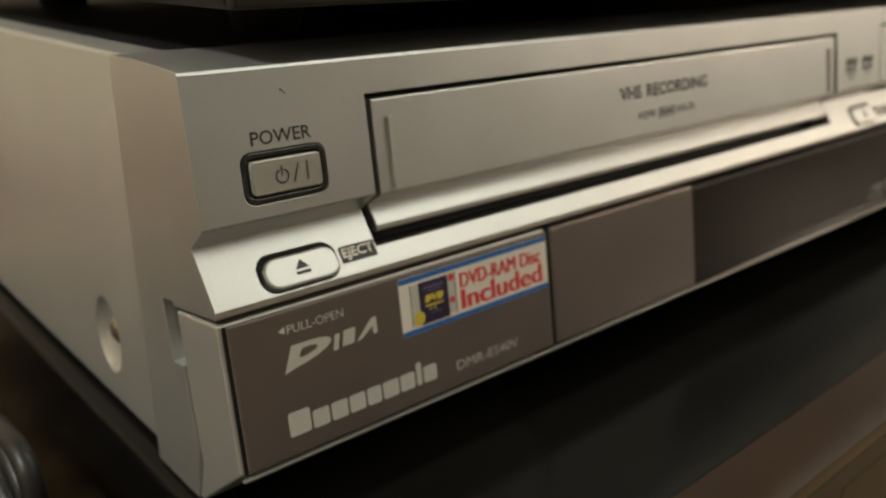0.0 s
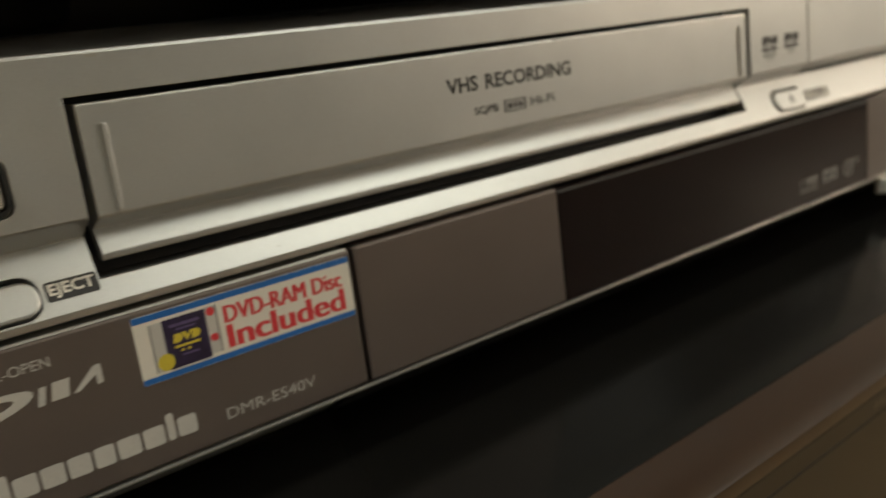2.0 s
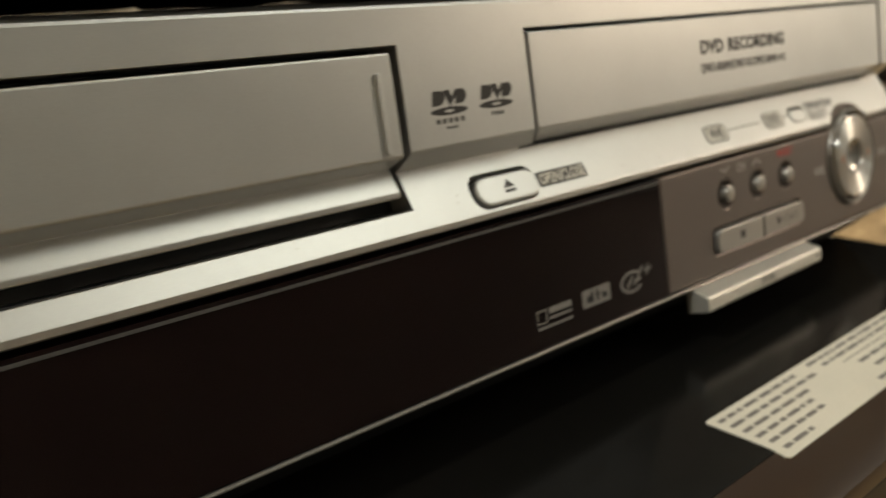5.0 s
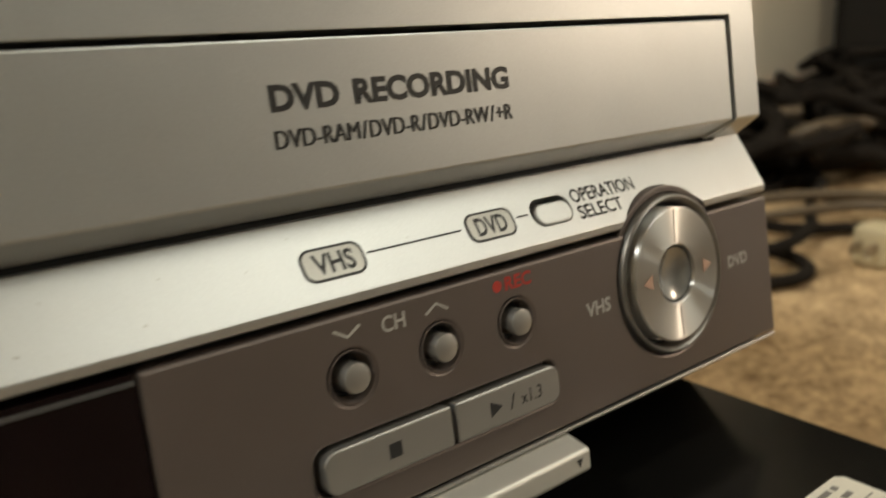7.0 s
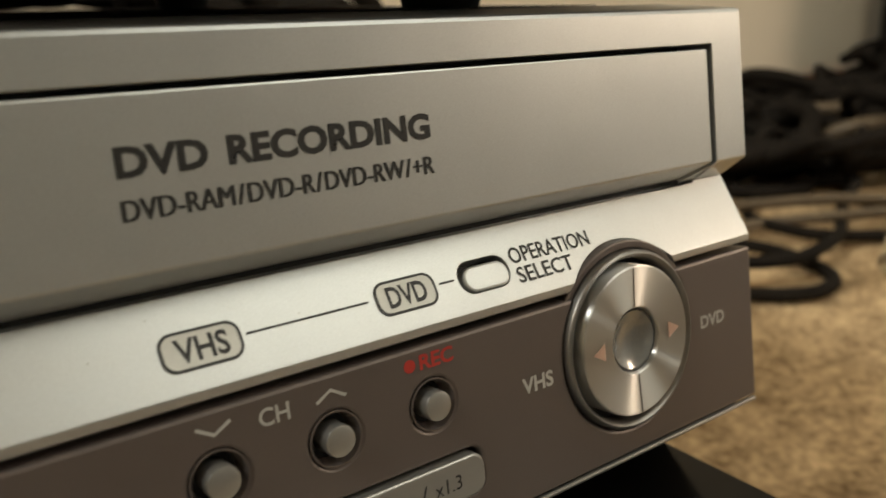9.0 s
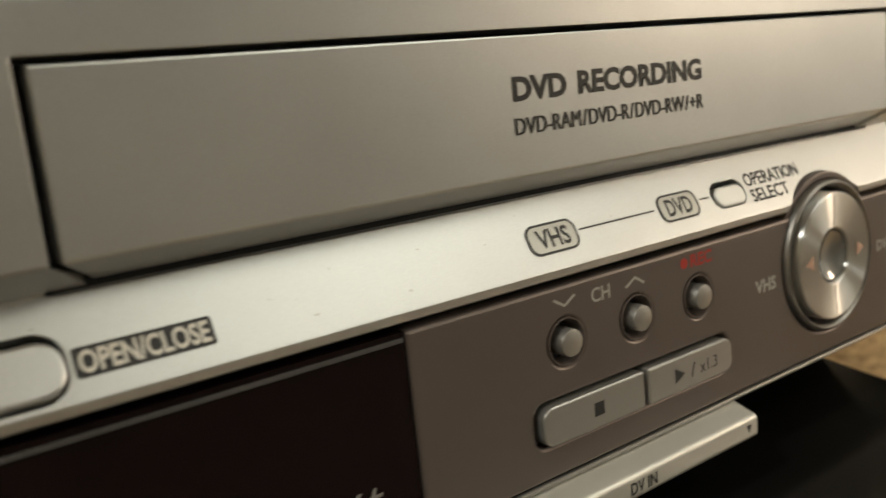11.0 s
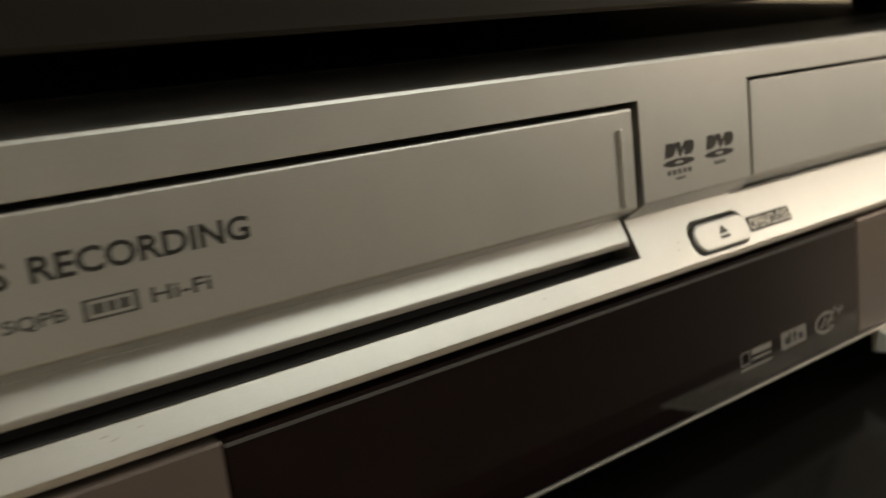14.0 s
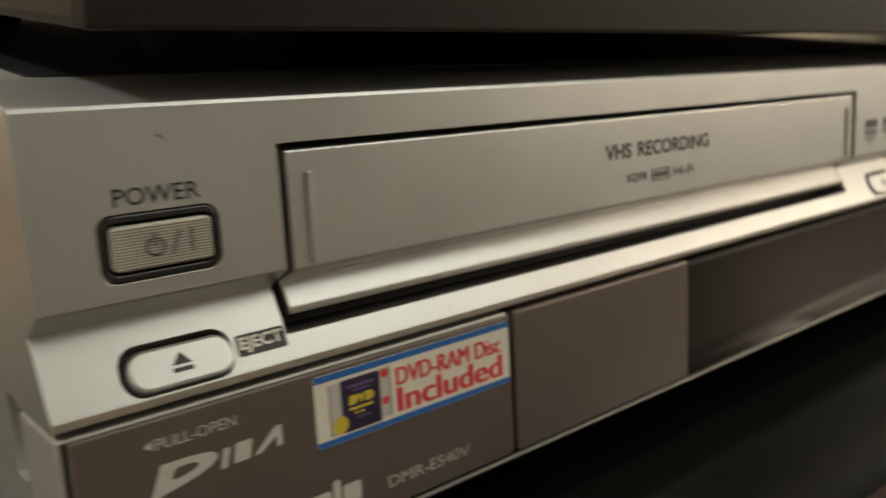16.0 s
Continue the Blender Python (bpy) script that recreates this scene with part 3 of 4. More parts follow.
    for x0, x1 in ((318.2, 339.7), (340.6, 362.1)):
        round_end = rounded(x0, 20.2, x1, 26.2, 2.0)
        square_end = rounded(x0, 20.2, x1, 26.2, 0.4)
        outer_left = x0 < 330
        outline = [a if (a[0] < (x0 + x1) / 2) == outer_left else b for a, b in zip(round_end, square_end)]
        bm = bmesh.new()
        prism(bm, mm(outline), -0.0027, 0.0012, FACE)
        key = part("transport_button", bm, BUTTON, rec, "long silver transport key", bevel=0.0009, segments=3)
        if x0 < 330:
            flat("stop_symbol", [bar(328.3, 22.2, 330.4, 24.3)], INK, key, FACE, lift=1.26)
        else:
            flat("play_symbol", [[(347.0, 22.0), (349.4, 23.2), (347.0, 24.4)], bar(351.0, 22.0, 351.25, 24.4, 0.8)], INK, key, FACE, lift=1.26)
            lettering("x1.3", INK, key, FACE, 353.3, 22.1, 357.8, 24.2, lift=1.26)
    flat("channel_mark", [[(u - 2.2, v - k * 0.6), (u - 1.95, v - k * 0.95), (u, v + k * 0.25), (u, v + k * 0.65)] for u, v, k in ((325.1, 40.6, -1), (340.3, 40.7, 1))]
         + [[(u + 2.2, v - k * 0.6), (u + 1.95, v - k * 0.95), (u, v + k * 0.25), (u, v + k * 0.65)] for u, v, k in ((325.1, 40.6, -1), (340.3, 40.7, 1))], INK_DIM, panel, FACE)
    lettering("CH", INK_DIM, panel, FACE, 330.6, 39.2, 334.6, 41.5, 0.05)
    flat("record_dot", [circle(352.2, 40.9, 0.9, n=24)], INK_RED, panel, FACE)
    lettering("REC", INK_RED, panel, FACE, 353.8, 39.9, 359.4, 42.1, 0.08)
    lettering("VHS", INK_DIM, panel, FACE, 371.2, 31.2, 377.4, 33.7, 0.10)
    lettering("DVD", INK_DIM, panel, FACE, 413.0, 31.1, 419.7, 33.4, 0.10)
    # dial
    C = FACE @ pose(0.3949, 0.0339, 0)
    bm = bmesh.new()
    ring_band(bm, circle(0, 0, 0.0162, n=64), circle(0, 0, 0.0149, n=64), -0.0030, -0.0004, C)
    part("dial_rim", bm, PANEL, rec, "grey-brown round rim cut into the ledge", bevel=0.0003)
    bm = bmesh.new()
    lathe(bm, [(0.0, -0.0095), (0.0149, -0.0095), (0.0149, -0.009), (0, -0.009)], C)
    part("dial_well", bm, GAP, rec, "dark hollow round the dial")
    bm = bmesh.new()
    lathe(bm, [(0.0132, -0.008), (0.0147, -0.008), (0.0147, 0.0004), (0.01450, 0.0008), (0.0141, 0.0010), (0.0137, 0.0007), (0.0134, 0.0000), (0.0132, -0.002)], C, 96)
    part("dial_ring", bm, RING, rec, "satin grey rounded dial ring", smooth=60)
    bm = bmesh.new()
    lathe(bm, [(0.0, -0.0035), (0.0133, -0.0035), (0.0133, -0.003), (0.0, -0.003)], C)
    part("dial_gap", bm, GAP, rec, "dark gap inside the ring")
    rings = [(0.0123, -0.0034), (0.0123, 0.0012), (0.01225, 0.00145), (0.0120, 0.0016)]
    for i in range(12):
        rings.append((0.0119 - 0.0063 * (i + 1) / 12, 0.0016 - 0.0003 * (i + 1) / 12))
    rings += [(0.0054, 0.0011), (0.0053, -0.0004)]
    o = finish("dial_disc", lathe(bmesh.new(), rings, Matrix(), 96), TURNED, None, "turned metal selector disc", smooth=25)
    o.matrix_world = C
    o.parent = rec
    o.matrix_parent_inverse = Matrix.Translation(-rec.location)
    bm = bmesh.new()
    for a in (90, 270):
        g = C @ pose(0, 0, 0, 0, 0, a)
        bm.faces.new([bm.verts.new(g @ Vector(p)) for p in ((0.0056, -0.00011, 0.00136), (0.0120, -0.00011, 0.00166), (0.0120, 0.00011, 0.00166), (0.0056, 0.00011, 0.00136))])
    part("groove", bm, INK, rec, "thin dark groove across the disc", smooth=0)
    bm = bmesh.new()
    lathe(bm, [(0.0050, -0.0010), (0.0050, 0.0004), (0.0048, 0.0007), (0.0040, 0.0003), (0.0025, -0.0003), (0.0, -0.0006)], C, 48)
    part("dial_button", bm, DIAL_KEY, rec, "small dished glassy centre key", smooth=50)
    bm = bmesh.new()
    ring_band(bm, circle(0, 0, 0.00528), circle(0, 0, 0.00503), -0.0008, 0.0006, C)
    part("dial_collar", bm, INK_GREY, rec)
    flat("direction_mark", [[(384.7, 33.9), (387.3, 32.5), (387.3, 35.3)], [(405.1, 33.9), (402.5, 32.5), (402.5, 35.3)]], MARK, rec, FACE, lift=1.65)
    # bright line under the whole front
    bm = bmesh.new()
    box(bm, 0.2 * MM, -0.2 * MM, 13.75 * MM, U1 - 0.0002, 0.85 * MM, 14.5 * MM, TF)
    part("lower_trim", bm, TRIM_LINE, rec, "thin bright strip along the lower edge", bevel=0.0003)
    # black underside behind the strip
    bm = bmesh.new()
    prism(bm, [lean(1.5, 13.7), (0.0195, SURF + 0.001), (0.0218, SURF + 0.001), lean(17.9, 13.7)], 0.0830, U1 - 0.004, SIDE)
    part("underside", bm, GAP, rec, "black slanting underside of the front")
    # socket cover that juts out below the control panel
    bm = bmesh.new()
    prism(bm, [lean(*p) for p in ((2.0, 13.6), (0.2, 13.65), (-4.0, 12.2), (-4.4, 11.7), (-4.4, 8.7), (-4.0, 8.2), (2.0, 7.4))], 306.6 * MM, 363.9 * MM, SIDE)
    cover = part("socket_cover", bm, LIGHT_PLATE, rec, "pale socket cover jutting out below the front", bevel=0.0004)
    lettering("DV IN", INK, cover, FACE, 331.4, 9.2, 337.4, 11.2, 0.05, lift=4.47)
    flat("arrow_mark", [[(360.6, 11.0), (362.0, 11.0), (361.3, 9.6)]], INK, cover, FACE, lift=4.47)
    # print on the flap plate
    flat("arrow_mark", [[(11.1, 39.1), (12.3, 38.4), (12.3, 39.8)]], INK_WHITE, plate, FACE)
    lettering("PULL-OPEN", INK_WHITE, plate, FACE, 12.8, 38.2, 25.0, 39.9)
    lettering("DMR-ES40V", INK_DIM, plate, FACE, 51.6, 18.6, 70.2, 20.7)
    # maker's badge: a swept wedge and blocks
    bm = bmesh.new()
    outer = [(11.2, 31.0), (13.4, 31.5), (16.0, 32.0), (18.6, 32.7), (20.6, 33.5), (21.6, 34.3), (21.6, 35.0), (20.8, 35.5), (18.8, 35.8), (16.2, 35.9), (13.2, 35.9), (12.2, 33.4)]
    inner = [(14.6, 33.3), (15.1, 33.2), (16.0, 33.3), (17.2, 33.5), (18.2, 33.9), (18.7, 34.3), (18.6, 34.6), (18.0, 34.8), (17.2, 34.9), (16.3, 34.9), (15.4, 34.8), (14.8, 34.1)]
    ring_band(bm, mm(outer), mm(inner), 0.00002, 0.00006, FACE)
    for o in (bar(21.9, 32.3, 23.0, 35.3, 0.7), bar(24.0, 32.5, 26.7, 35.5, 0.6), [(27.4, 32.6), (28.5, 32.7), (31.3, 34.6), (31.3, 32.9), (32.3, 33.0), (32.3, 36.2), (31.2, 36.2)]):
        prism(bm, mm(o), 0.00002, 0.00006, FACE)
    part("badge", bm, INK_WHITE, plate, "pale maker's badge of plain shapes", smooth=0)
    u = 10.5
    for i, (wide, tall) in enumerate(((4.6, 4.7), (3.7, 3.5), (3.7, 3.5), (3.7, 3.5), (3.4, 3.5), (3.9, 3.5), (3.7, 3.5), (1.4, 4.9), (3.5, 3.5))):
        flat("badge_block", [rounded(u, 18.8, u + wide, 18.8 + tall, 0.5, 3)], INK_WHITE, plate, FACE)
        u += wide + 0.48
    # sticker
    st = flat("sticker", [rounded(38.4, 29.7, 81.4, 41.8, 0.5, 2)], STICK_WHITE, plate, FACE, lift=0.10, thick=0.08, label="glossy white, blue and red sticker")
    flat("sticker_band", [bar(38.45, 40.6, 81.35, 41.75), bar(38.45, 29.75, 81.35, 30.8)], STICK_BLUE, plate, FACE, lift=0.12, thick=0.02)
    lettering("DVD-RAM Disc", STICK_RED, plate, FACE, 54.6, 36.2, 79.2, 39.4, lift=0.13, smear=0.18)
    lettering("Included", STICK_RED, plate, FACE, 54.7, 31.5, 79.2, 35.8, lift=0.13, smear=0.3)
    flat("sticker_picture", [bar(41.2, 31.2, 43.3, 39.9), bar(51.1, 31.5, 53.0, 40.2)], INK_WHITE, plate, FACE, lift=0.125, thick=0.02)
    flat("sticker_picture", [bar(43.3, 31.1, 51.1, 40.0)], STICK_BOX, plate, FACE, lift=0.13, thick=0.02)
    flat("sticker_picture", [bar(53.0, 31.5, 53.25, 40.2), bar(41.0, 31.2, 41.2, 39.9)], INK_GREY, plate, FACE, lift=0.13, thick=0.02)
    flat("sticker_picture", [bar(44.5, 38.4, 49.9, 38.9), bar(45.5, 37.7, 49.2, 38.0), bar(46.0, 33.0, 49.0, 33.3)], STICK_VIOLET, plate, FACE, lift=0.15, thick=0.02)
    flat("sticker_picture", [half_round(44.7, 35.5, 37.1, 1.7, 0.3), [(46.4, 37.1), (47.1, 37.1), (47.4, 36.4), (47.9, 37.1), (48.4, 37.1), (47.2, 35.4)], half_round(48.0, 35.5, 37.1, 1.6, 0.3), bar(44.8, 34.6, 49.5, 35.0), bar(45.8, 33.8, 46.4, 34.2), bar(47.0, 33.8, 47.6, 34.2)], STICK_YELLOW, plate, FACE, lift=0.15, thick=0.02)
    flat("sticker_picture", [circle(42.9, 32.7, 1.5, n=24)], STICK_YELLOW, plate, FACE, lift=0.15, thick=0.02)
    flat("sticker_picture", [circle(52.1, 39.2, 0.8, n=16), circle(52.1, 34.4, 0.75, n=16)], STICK_RED, plate, FACE, lift=0.145, thick=0.02)
    # badges on the window
    flat("badge_block", [bar(252.2, 19.9, 252.5, 22.9), bar(255.0, 19.9, 255.3, 22.9), bar(252.2, 22.6, 255.3, 22.9), bar(252.2, 19.9, 255.3, 20.2), bar(256.0, 21.6, 263.0, 22.9), bar(256.0, 20.4, 263.0, 20.9), bar(252.2, 18.8, 263.0, 19.3)], INK_LOGO, window, FACE, lift=-0.3)
    block = flat("badge_block", [rounded(266.6, 19.6, 276.0, 23.5, 0.2, 2)], INK_LOGO, window, FACE, lift=-0.3)
    flat("badge_mark", [rounded(268.0, 20.5, 270.0, 22.1, 0.5, 3), bar(269.5, 20.5, 270.2, 23.0), bar(271.3, 20.5, 272.0, 22.9), bar(270.9, 21.7, 272.7, 22.1), rounded(273.2, 20.5, 274.8, 21.9, 0.4, 3)], GAP, block, FACE, lift=-0.27, thick=0.02)
    bm = bmesh.new()
    swirl = [math.radians(35 + 290 * i / 40) for i in range(41)]
    line = [(284.0 + 4.2 * math.cos(a), 21.5 + 2.6 * math.sin(a)) for a in swirl]
    line2 = [(284.0 + 3.5 * math.cos(a), 21.5 + 1.9 * math.sin(a)) for a in swirl]
    for k in range(40):
        prism(bm, mm([line[k], line[k + 1], line2[k + 1], line2[k]]), -0.00034, -0.0003, FACE)
    for q in ([(281.6, 20.4), (282.5, 20.4), (284.6, 22.6), (283.9, 22.7)], [(284.2, 20.5), (285.0, 20.5), (288.6, 24.3), (287.9, 24.4)], bar(284.6, 21.3, 287.4, 21.8), bar(288.4, 22.9, 291.4, 23.4, 0.2), [(289.4, 22.0), (290.0, 22.0), (290.7, 24.3), (290.2, 24.4)]):
        prism(bm, mm(q), -0.00034, -0.0003, FACE)
    part("badge_block", bm, INK_LOGO, window, smooth=0)


build_lower_front()

# small scuffs in the paint
SCUFF = material("scuff_grey", (0.40, 0.39, 0.37), 0.5, 0.5, 0.1)
flat("scuff", [[(18.0, 81.2), (18.9, 80.6), (19.3, 80.2), (19.0, 80.7), (18.2, 81.5)]], INK_GREY, fascia, FACE)
flat("scuff", [[(4.9, 66.9), (6.2, 67.2), (6.3, 67.0), (5.0, 66.7)]], INK_WHITE, fascia, FACE)
flat("scuff", [[(236.0, 3.1), (236.7, 3.5), (236.6, 3.7), (235.9, 3.3)], [(236.9, 4.6), (237.2, 5.0), (237.0, 5.1), (236.7, 4.8)]], SCUFF, fascia, LEDGE)
flat("scuff", [[(128.0, 1.9), (128.9, 2.2), (128.8, 2.35), (127.9, 2.05)], [(131.6, 2.6), (132.0, 2.7), (131.9, 2.9), (131.5, 2.75)]], SCUFF, fascia, LEDGE)
flat("scuff", [bar(40.4, 84.4, 42.2, 84.9)], INK_WHITE, fascia, FACE)
rng = random.Random(21)
for k in range(26):
    u, y, a = rng.uniform(60, 350), rng.uniform(0.8, 9.5), rng.uniform(0, 3.14)
    r = rng.uniform(0.06, 0.14)
    long_side = r * rng.uniform(1.0, 4.0)
    spot = [(u + long_side * math.cos(b) * math.cos(a) - r * math.sin(b) * math.sin(a), y + long_side * math.cos(b) * math.sin(a) + r * math.sin(b) * math.cos(a)) for b in (0, 1.05, 2.09, 3.14, 4.19, 5.24)]
    if not 34 < u < 228 or y < 3.0:
        flat("dust_speck", [spot], SCUFF, fascia, LEDGE, lift=0.03, thick=0.02)

# ---- black player under the recorder ----
BX0, BX1, BY0, BY1 = -0.0030, 0.4235, -0.0540, 0.300
LIP_Y = -0.0390  # where the lip browned for the warm glow begins


def build_player():
    pl = thing("disc_player", (0.2, 0.12, FLOOR_Z), "satin black flat player lying on the carpet", "player")
    bm = bmesh.new()
    prism(bm, rounded(BX0, FLOOR_Z + 0.006, BX1, SURF, 0.0012, 3), LIP_Y, BY1, Matrix(((1, 0, 0, 0), (0, 0, 1, 0), (0, 1, 0, 0), (0, 0, 0, 1))))
    part("cover", bm, BLACK_TOP, pl, "satin black metal cover", bevel=0.0004)
    # edge strip coloured brown to stand for the warm glow there
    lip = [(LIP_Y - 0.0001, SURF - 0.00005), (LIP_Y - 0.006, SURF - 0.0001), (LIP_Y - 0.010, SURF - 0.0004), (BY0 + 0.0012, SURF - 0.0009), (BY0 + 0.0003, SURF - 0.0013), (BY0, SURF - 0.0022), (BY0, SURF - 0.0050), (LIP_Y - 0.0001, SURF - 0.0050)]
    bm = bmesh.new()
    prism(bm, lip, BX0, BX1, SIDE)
    part("front_glow_lip", bm, GLOW_LIP, pl, "satin front edge, browned to show a warm glow", smooth=40)
    bm = bmesh.new()
    box(bm, BX0 + 0.0003, BY0 + 0.0041, FLOOR_Z + 0.006, BX1 - 0.0003, LIP_Y - 0.0002, SURF - 0.0052)
    part("chassis", bm, BLACK_SIDE, pl)
    bm = bmesh.new()
    box(bm, BX0, BY0, FLOOR_Z + 0.006, BX1, BY0 + 0.0039, SURF - 0.0052)
    cut = bmesh.new()
    box(cut, 0.1185, BY0 - 0.01, -0.057, 0.3050, BY0 + 0.0008, SURF - 0.0115)
    part("front", carve(bm, cut), BLACK_SIDE, pl, "black plastic front", bevel=0.0005)
    bm = bmesh.new()
    box(bm, 0.1189, BY0 + 0.0001, -0.0566, 0.3046, BY0 + 0.0012, SURF - 0.0119)
    part("door", bm, BLACK_SIDE, pl, "shallow black tape door", bevel=0.0003)
    fm = Matrix(((1, 0, 0, 0), (0, 0, -1, BY0), (0, 1, 0, 0), (0, 0, 0, 1)))
    u = 188.0
    outs = []
    for i in range(9):
        outs.append(bar(u, -16.4, u + 1.9, -14.2, 0.3))
        u += 2.7
    flat("small_print", outs, INK_DIM_BROWN, pl, fm, lift=0.05)
    for x, y in ((0.03, -0.02), (0.375, -0.02), (0.03, 0.26), (0.375, 0.26)):
        bm = bmesh.new()
        lathe(bm, [(0, FLOOR_Z - 0.004), (0.013, FLOOR_Z - 0.004), (0.015, FLOOR_Z + 0.0062), (0, FLOOR_Z + 0.0062)], pose(x, y, 0), 24)
        part("foot", bm, FOOT, pl)


INK_DIM_BROWN = material("print_brown", (0.05, 0.042, 0.034), 0.5, 0, 0.1)
build_player()


def build_label():
    lab = thing("warning_label", (0.338, -0.030, SURF), "cream paper label with rows of small print on the black player", "label")
    up = pose(0.0095, 0.0080, SURF + 0.00015) @ Matrix.Diagonal((1.02, 1.0, 1.0, 1.0)) @ pose(-0.004, 0, 0)
    bm = bmesh.new()
    prism(bm, mm([(262.6, -31.8), (263.2, -31.2), (392.2, -31.0), (393.6, -32.2), (393.6, -49.4), (393.0, -50.0), (262.2, -50.2), (261.6, -49.4), (262.4, -45.5)]), -0.0001, 0.0001, up)
    part("paper", bm, PAPER, lab, smooth=0)
    rng = random.Random(4)
    rows = ((264.5, 297.0, -33.4), (264.5, 300.0, -36.2), (264.5, 291.0, -39.0), (264.5, 288.0, -41.8), (264.5, 286.0, -44.6), (264.5, 276.0, -47.6),
            (301.5, 391.0, -32.9), (304.5, 391.0, -35.3), (312.0, 391.0, -40.4), (313.0, 391.0, -43.6), (306.0, 340.0, -47.4), (344.0, 391.0, -47.0))
    for x0, x1, y in rows:
        outs, x = [], x0
        while x < x1 - 1:
            w = min(rng.uniform(1.4, 5.5), x1 - x)
            outs.append(bar(x, y - 0.55, x + w, y + 0.55))
            x += w + rng.uniform(0.7, 1.1)
        flat("small_print", outs, PAPER_INK, lab, up, lift=0.13, thick=0.02)
    flat("print_line", [bar(309.0, -38.0, 392.0, -37.7)], PAPER_INK, lab, up, lift=0.13, thick=0.02)


build_label()


# ---- device on top of the recorder ----
def build_upper():
    up = thing("set_top_receiver", (0.22, 0.15, 0.0787), "dark grey flat receiver on short black feet on the recorder", "receiver")
    bm = bmesh.new()
    prism(bm, rounded(0.0085, 0.0876, 0.4300, 0.150, 0.0015, 3), 0.011, 0.235, Matrix(((1, 0, 0, 0), (0, 0, 1, 0), (0, 1, 0, 0), (0, 0, 0, 1))))
    part("housing", bm, UPPER, up, bevel=0.0006)
    bm = bmesh.new()
    box(bm, 0.0085, 0.0080, 0.0877, 0.4300, 0.0109, 0.1495)
    part("front", bm, UPPER, up, "dark grey plastic front", bevel=0.0008)
    for x, y in ((0.046, 0.064), (0.400, 0.062), (0.133, 0.15), (0.400, 0.205), (0.046, 0.205)):
        bm = bmesh.new()
        lathe(bm, [(0, 0.0790), (0.0072, 0.0790), (0.0078, 0.0795), (0.0098, 0.0877), (0, 0.0877)], pose(x, y, 0), 32)
        part("foot", bm, FOOT, up, "tapered black foot", smooth=40)


build_upper()

# ---- cables and clutter ----


def cable(points, r, mat, label):
    return tagged(tube("cable", points, r, mat), label, "cable", "loose cables")


F = FLOOR_Z + 0.004
cable([(0.60, 0.26, F), (0.70, 0.20, F), (0.76, 0.165, F), (0.80, 0.20, F), (0.78, 0.25, F + 0.006), (0.72, 0.24, F + 0.01), (0.74, 0.20, F + 0.012), (0.82, 0.20, F + 0.008), (0.95, 0.26, F), (1.10, 0.33, F)], 0.0045, CABLE, "black cable looped on the carpet")
cable([(0.98, 0.14, F), (0.90, 0.20, F), (0.85, 0.24, F + 0.004), (0.92, 0.32, F), (1.02, 0.30, F + 0.008), (0.95, 0.24, F + 0.01), (1.1, 0.18, F)], 0.0045, CABLE, "black cable tangled on the carpet")
cable([(0.80, 0.34, F), (0.90, 0.36, F + 0.01), (1.00, 0.40, F + 0.03), (1.12, 0.36, F + 0.03), (1.22, 0.28, F)], 0.006, CABLE, "thick black cable on the carpet")
cable([(0.80, 0.29, F), (0.88, 0.25, F + 0.006), (0.93, 0.185, F + 0.014), (0.90, 0.13, F + 0.01), (1.0, 0.09, F)], 0.0042, CABLE_BEIGE, "dull brown cable lying on the carpet")
cable([(0.86, 0.30, F + 0.01), (0.93, 0.24, F + 0.016), (1.0, 0.17, F + 0.01), (1.12, 0.12, F)], 0.0042, CABLE_BEIGE, "dull brown cable lying on the carpet")


def build_heap():
    """A heap of black leads against the wall."""
    rng = random.Random(11)
    heap = thing("cable_heap", (1.16, 0.40, FLOOR_Z), "tangled heap of black leads against the baseboard", "cables")
    for i in range(64):
        cx, cy = rng.uniform(0.96, 1.50), rng.uniform(0.30, 0.46)
        pts, a, z = [], rng.uniform(0, 6.3), rng.uniform(0.0, 0.05) + 0.22 * rng.random() * max(0.0, cx - 1.12)
        r = rng.uniform(0.03, 0.09)
        for k in range(7):
            a += rng.uniform(0.7, 1.3)
            pts.append((cx + r * 1.5 * math.cos(a), min(0.5, cy + 0.7 * r * math.sin(a)), max(F + 0.002, FLOOR_Z + 0.006 + z + rng.uniform(-0.015, 0.02))))
        tube("lead", pts, rng.uniform(0.005, 0.010), CABLE if i % 13 else CABLE_BEIGE, heap)


build_heap()


def build_speaker():
    sp = thing("floor_speaker", (1.635, 0.33, FLOOR_Z), "tall dark cloth-fronted speaker standing by the wall", "speaker")
    bm = bmesh.new()
    prism(bm, rounded(1.44, 0.14, 1.83, 0.50, 0.02, 4), FLOOR_Z - 0.004, FLOOR_Z + 0.75)
    part("cabinet", bm, BLACK_SIDE, sp, bevel=0.004)
    bm = bmesh.new()
    prism(bm, rounded(1.47, 0.128, 1.80, 0.1395, 0.004, 3), FLOOR_Z + 0.05, FLOOR_Z + 0.70)
    part("grille", bm, DARK_CLOTH, sp, "dark cloth grille", bevel=0.002)


build_speaker()

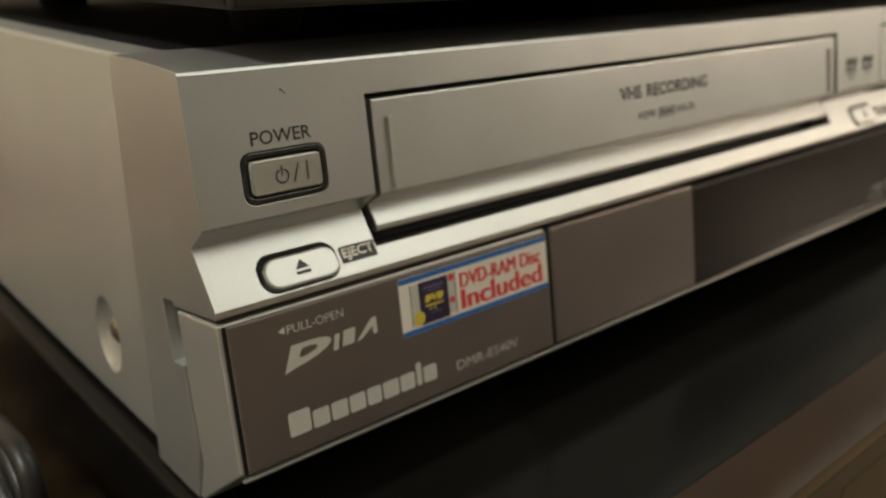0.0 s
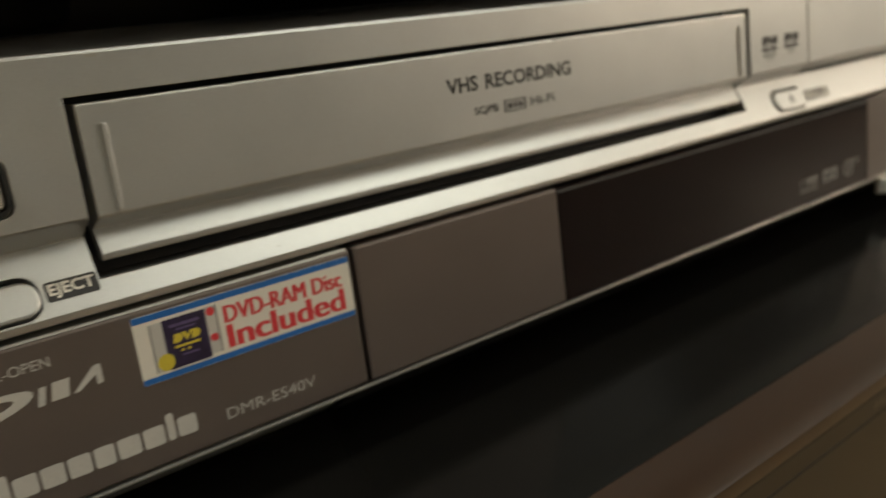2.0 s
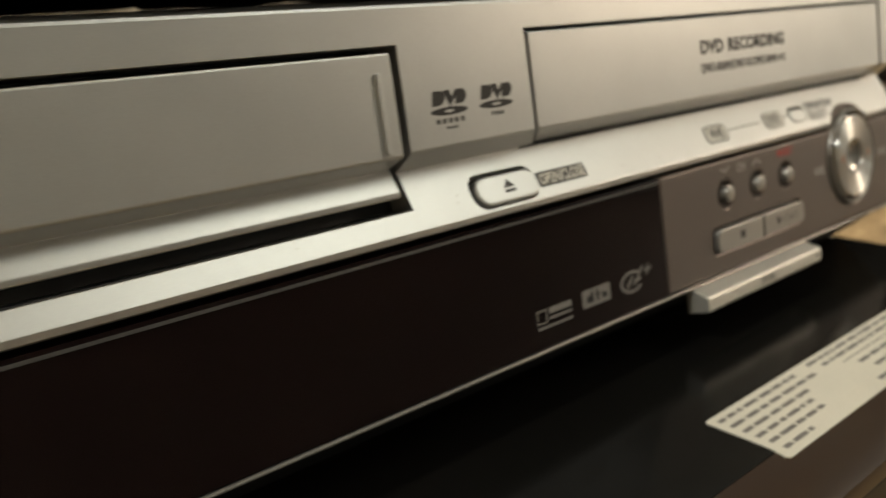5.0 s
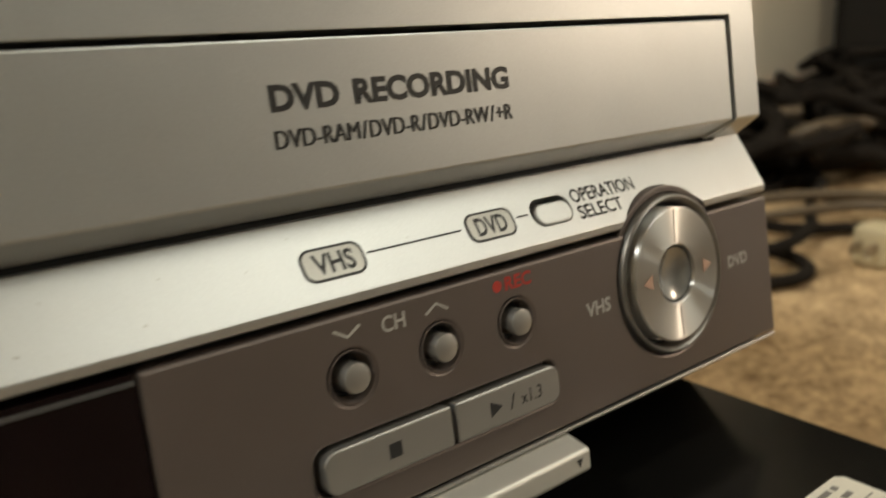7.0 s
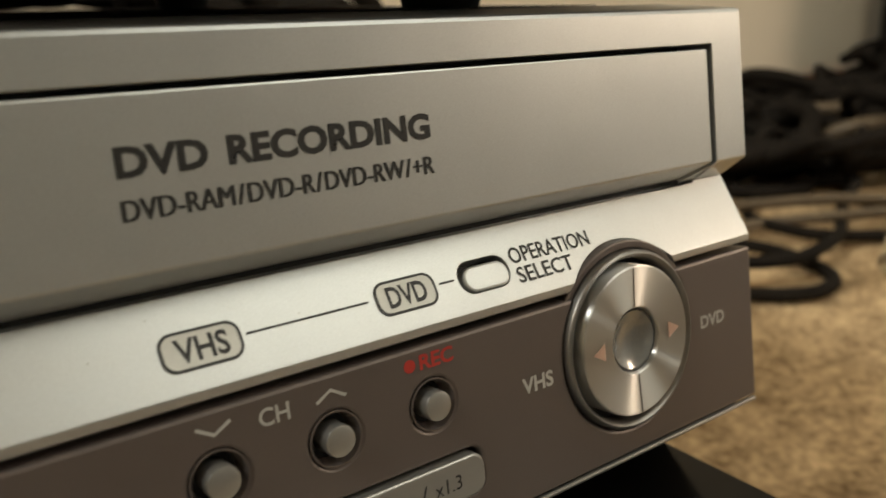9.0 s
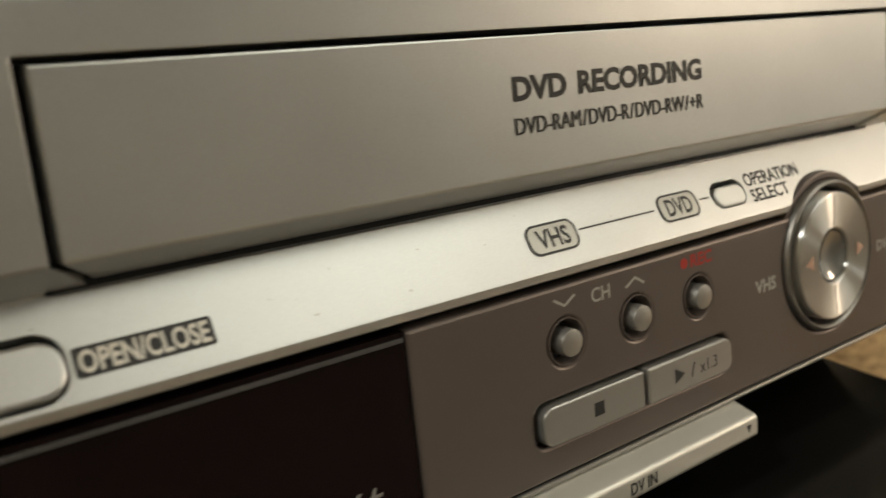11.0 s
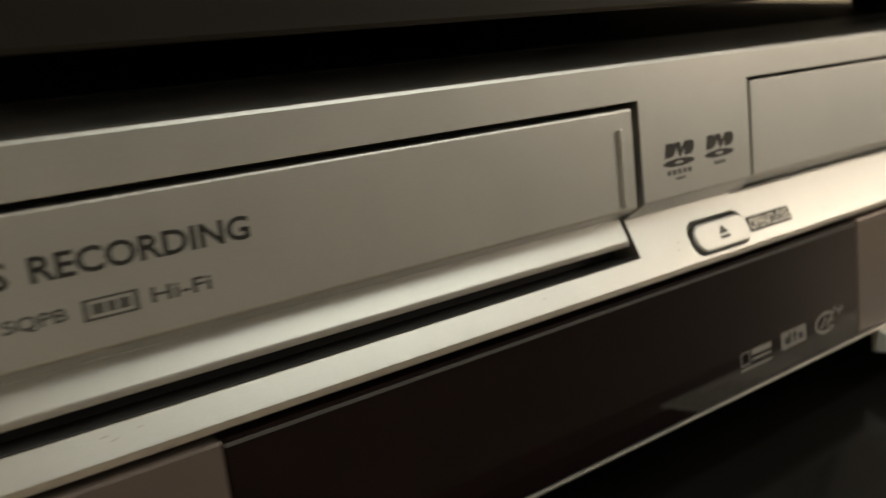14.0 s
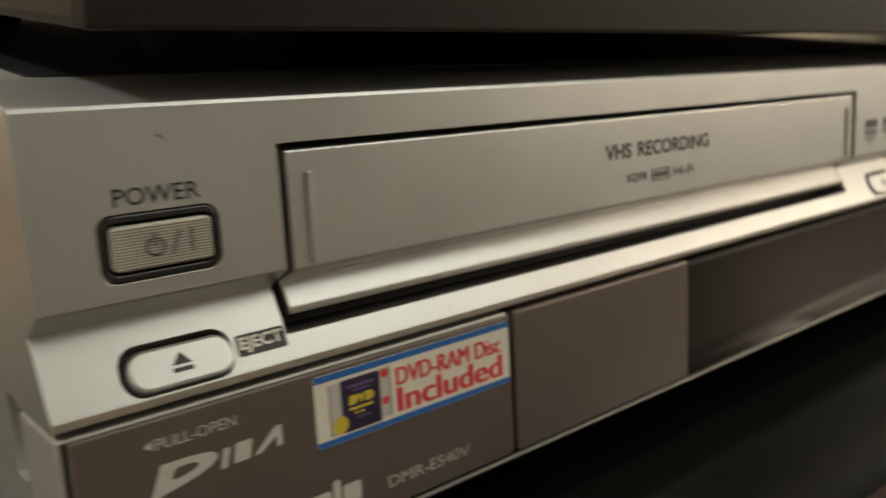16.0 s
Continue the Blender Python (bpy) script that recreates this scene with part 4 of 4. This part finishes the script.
# adapter and lead by the player's left side
cable([(-0.024, 0.200, -0.067), (-0.024, 0.107, -0.009), (-0.024, 0.076, -0.005), (-0.024, 0.063, -0.008), (-0.024, 0.056, -0.013), (-0.024, 0.054, -0.021), (-0.024, 0.054, -0.037), (-0.022, 0.050, -0.077), (-0.015, 0.040, F)], 0.0022, LEAD, "black lead looped beside the player")
cable([(-0.025, 0.190, -0.072), (-0.024, 0.086, -0.008), (-0.024, 0.061, -0.001), (-0.024, 0.051, -0.002), (-0.024, 0.047, -0.008), (-0.024, 0.048, -0.017), (-0.024, 0.052, -0.033), (-0.022, 0.044, -0.077), (-0.015, 0.030, F)], 0.0024, LEAD, "black lead looped beside the player")
cable([(-0.026, 0.180, -0.077), (-0.025, 0.116, -0.023), (-0.024, 0.093, -0.019), (-0.024, 0.082, -0.023), (-0.024, 0.074, -0.028), (-0.024, 0.073, -0.041), (-0.022, 0.068, -0.077), (-0.015, 0.056, F)], 0.0022, LEAD, "black lead looped beside the player")
# pale plug on the carpet
def build_plug():
    p = thing("plug", (0.835, 0.150, FLOOR_Z), "pale yellowish plug lying on the carpet", "plug")
    bm = bmesh.new()
    prism(bm, rounded(0.822, 0.140, 0.850, 0.166, 0.006, 4), FLOOR_Z - 0.001, FLOOR_Z + 0.026)
    part("body", bm, PLUG, p, bevel=0.004)
    for y in (0.148, 0.158):
        bm = bmesh.new()
        box(bm, 0.806, y - 0.0008, FLOOR_Z + 0.010, 0.8225, y + 0.0008, FLOOR_Z + 0.017)
        part("prong", bm, STEEL, p, "flat metal prong", bevel=0.0003)
    tube("lead", [(0.849, 0.153, FLOOR_Z + 0.012), (0.88, 0.150, FLOOR_Z + 0.010), (0.93, 0.13, F), (1.02, 0.11, F)], 0.0035, PLUG, p)


PLUG = material("plug_plastic", (0.55, 0.47, 0.30), 0.5, 0, 0.08)
build_plug()

# low black box added beside the player to darken the ground there
def build_side_box():
    b = thing("added_dark_box", (-0.17, 0.12, FLOOR_Z), "low black box added to keep the ground beside the player dark", "box")
    bm = bmesh.new()
    prism(bm, rounded(-0.330, -0.095, -0.0265, 0.330, 0.010, 4), FLOOR_Z - 0.004, FLOOR_Z + 0.040)
    part("shell", bm, BLACK_SIDE, b, bevel=0.003)
    bm = bmesh.new()
    prism(bm, rounded(-0.320, -0.085, -0.0365, 0.320, 0.008, 4), FLOOR_Z + 0.0401, FLOOR_Z + 0.0425)
    part("lid", bm, BLACK_SIDE, b, bevel=0.001)


build_side_box()

# leads pushed in between the recorder and the device above
rng = random.Random(5)
for x, y in ((0.180, 0.215), (0.235, 0.235), (0.290, 0.205), (0.340, 0.235)):
    pts, a = [], rng.uniform(0, 6)
    for k in range(14):
        a += 0.9
        r = rng.uniform(0.018, 0.034)
        pts.append((x + r * math.cos(a), y + 0.8 * r * math.sin(a), 0.0822 + rng.uniform(0, 0.0022)))
    cable(pts, 0.0031, CABLE, "bundled black lead lying on the recorder")
cable([(0.39, 0.24, 0.0815), (0.42, 0.262, 0.083), (0.40, 0.275, 0.087), (0.375, 0.262, 0.085), (0.40, 0.25, 0.082), (0.425, 0.27, 0.086)], 0.0032, CABLE, "coiled black lead lying on the recorder")


def build_bundle():
    """Thick leads that hump up behind the recorder."""
    b = thing("cable_bundle", (0.56, 0.42, FLOOR_Z), "bundle of thick black leads humped up behind the recorder", "cables")
    rise = random.Random(8)
    for i in range(7):
        x, y = 0.475 + 0.016 * i, 0.405 + 0.012 * (i % 4)
        top = 0.078 + rise.uniform(-0.006, 0.014)
        tube("lead", [(x - 0.05, y, F), (x - 0.03, y, 0.0), (x, y + 0.004, top), (x + 0.03, y - 0.004, top - 0.004), (x + 0.055, y, 0.01), (x + 0.08, y + 0.01, F)], 0.008, CABLE, b)


build_bundle()
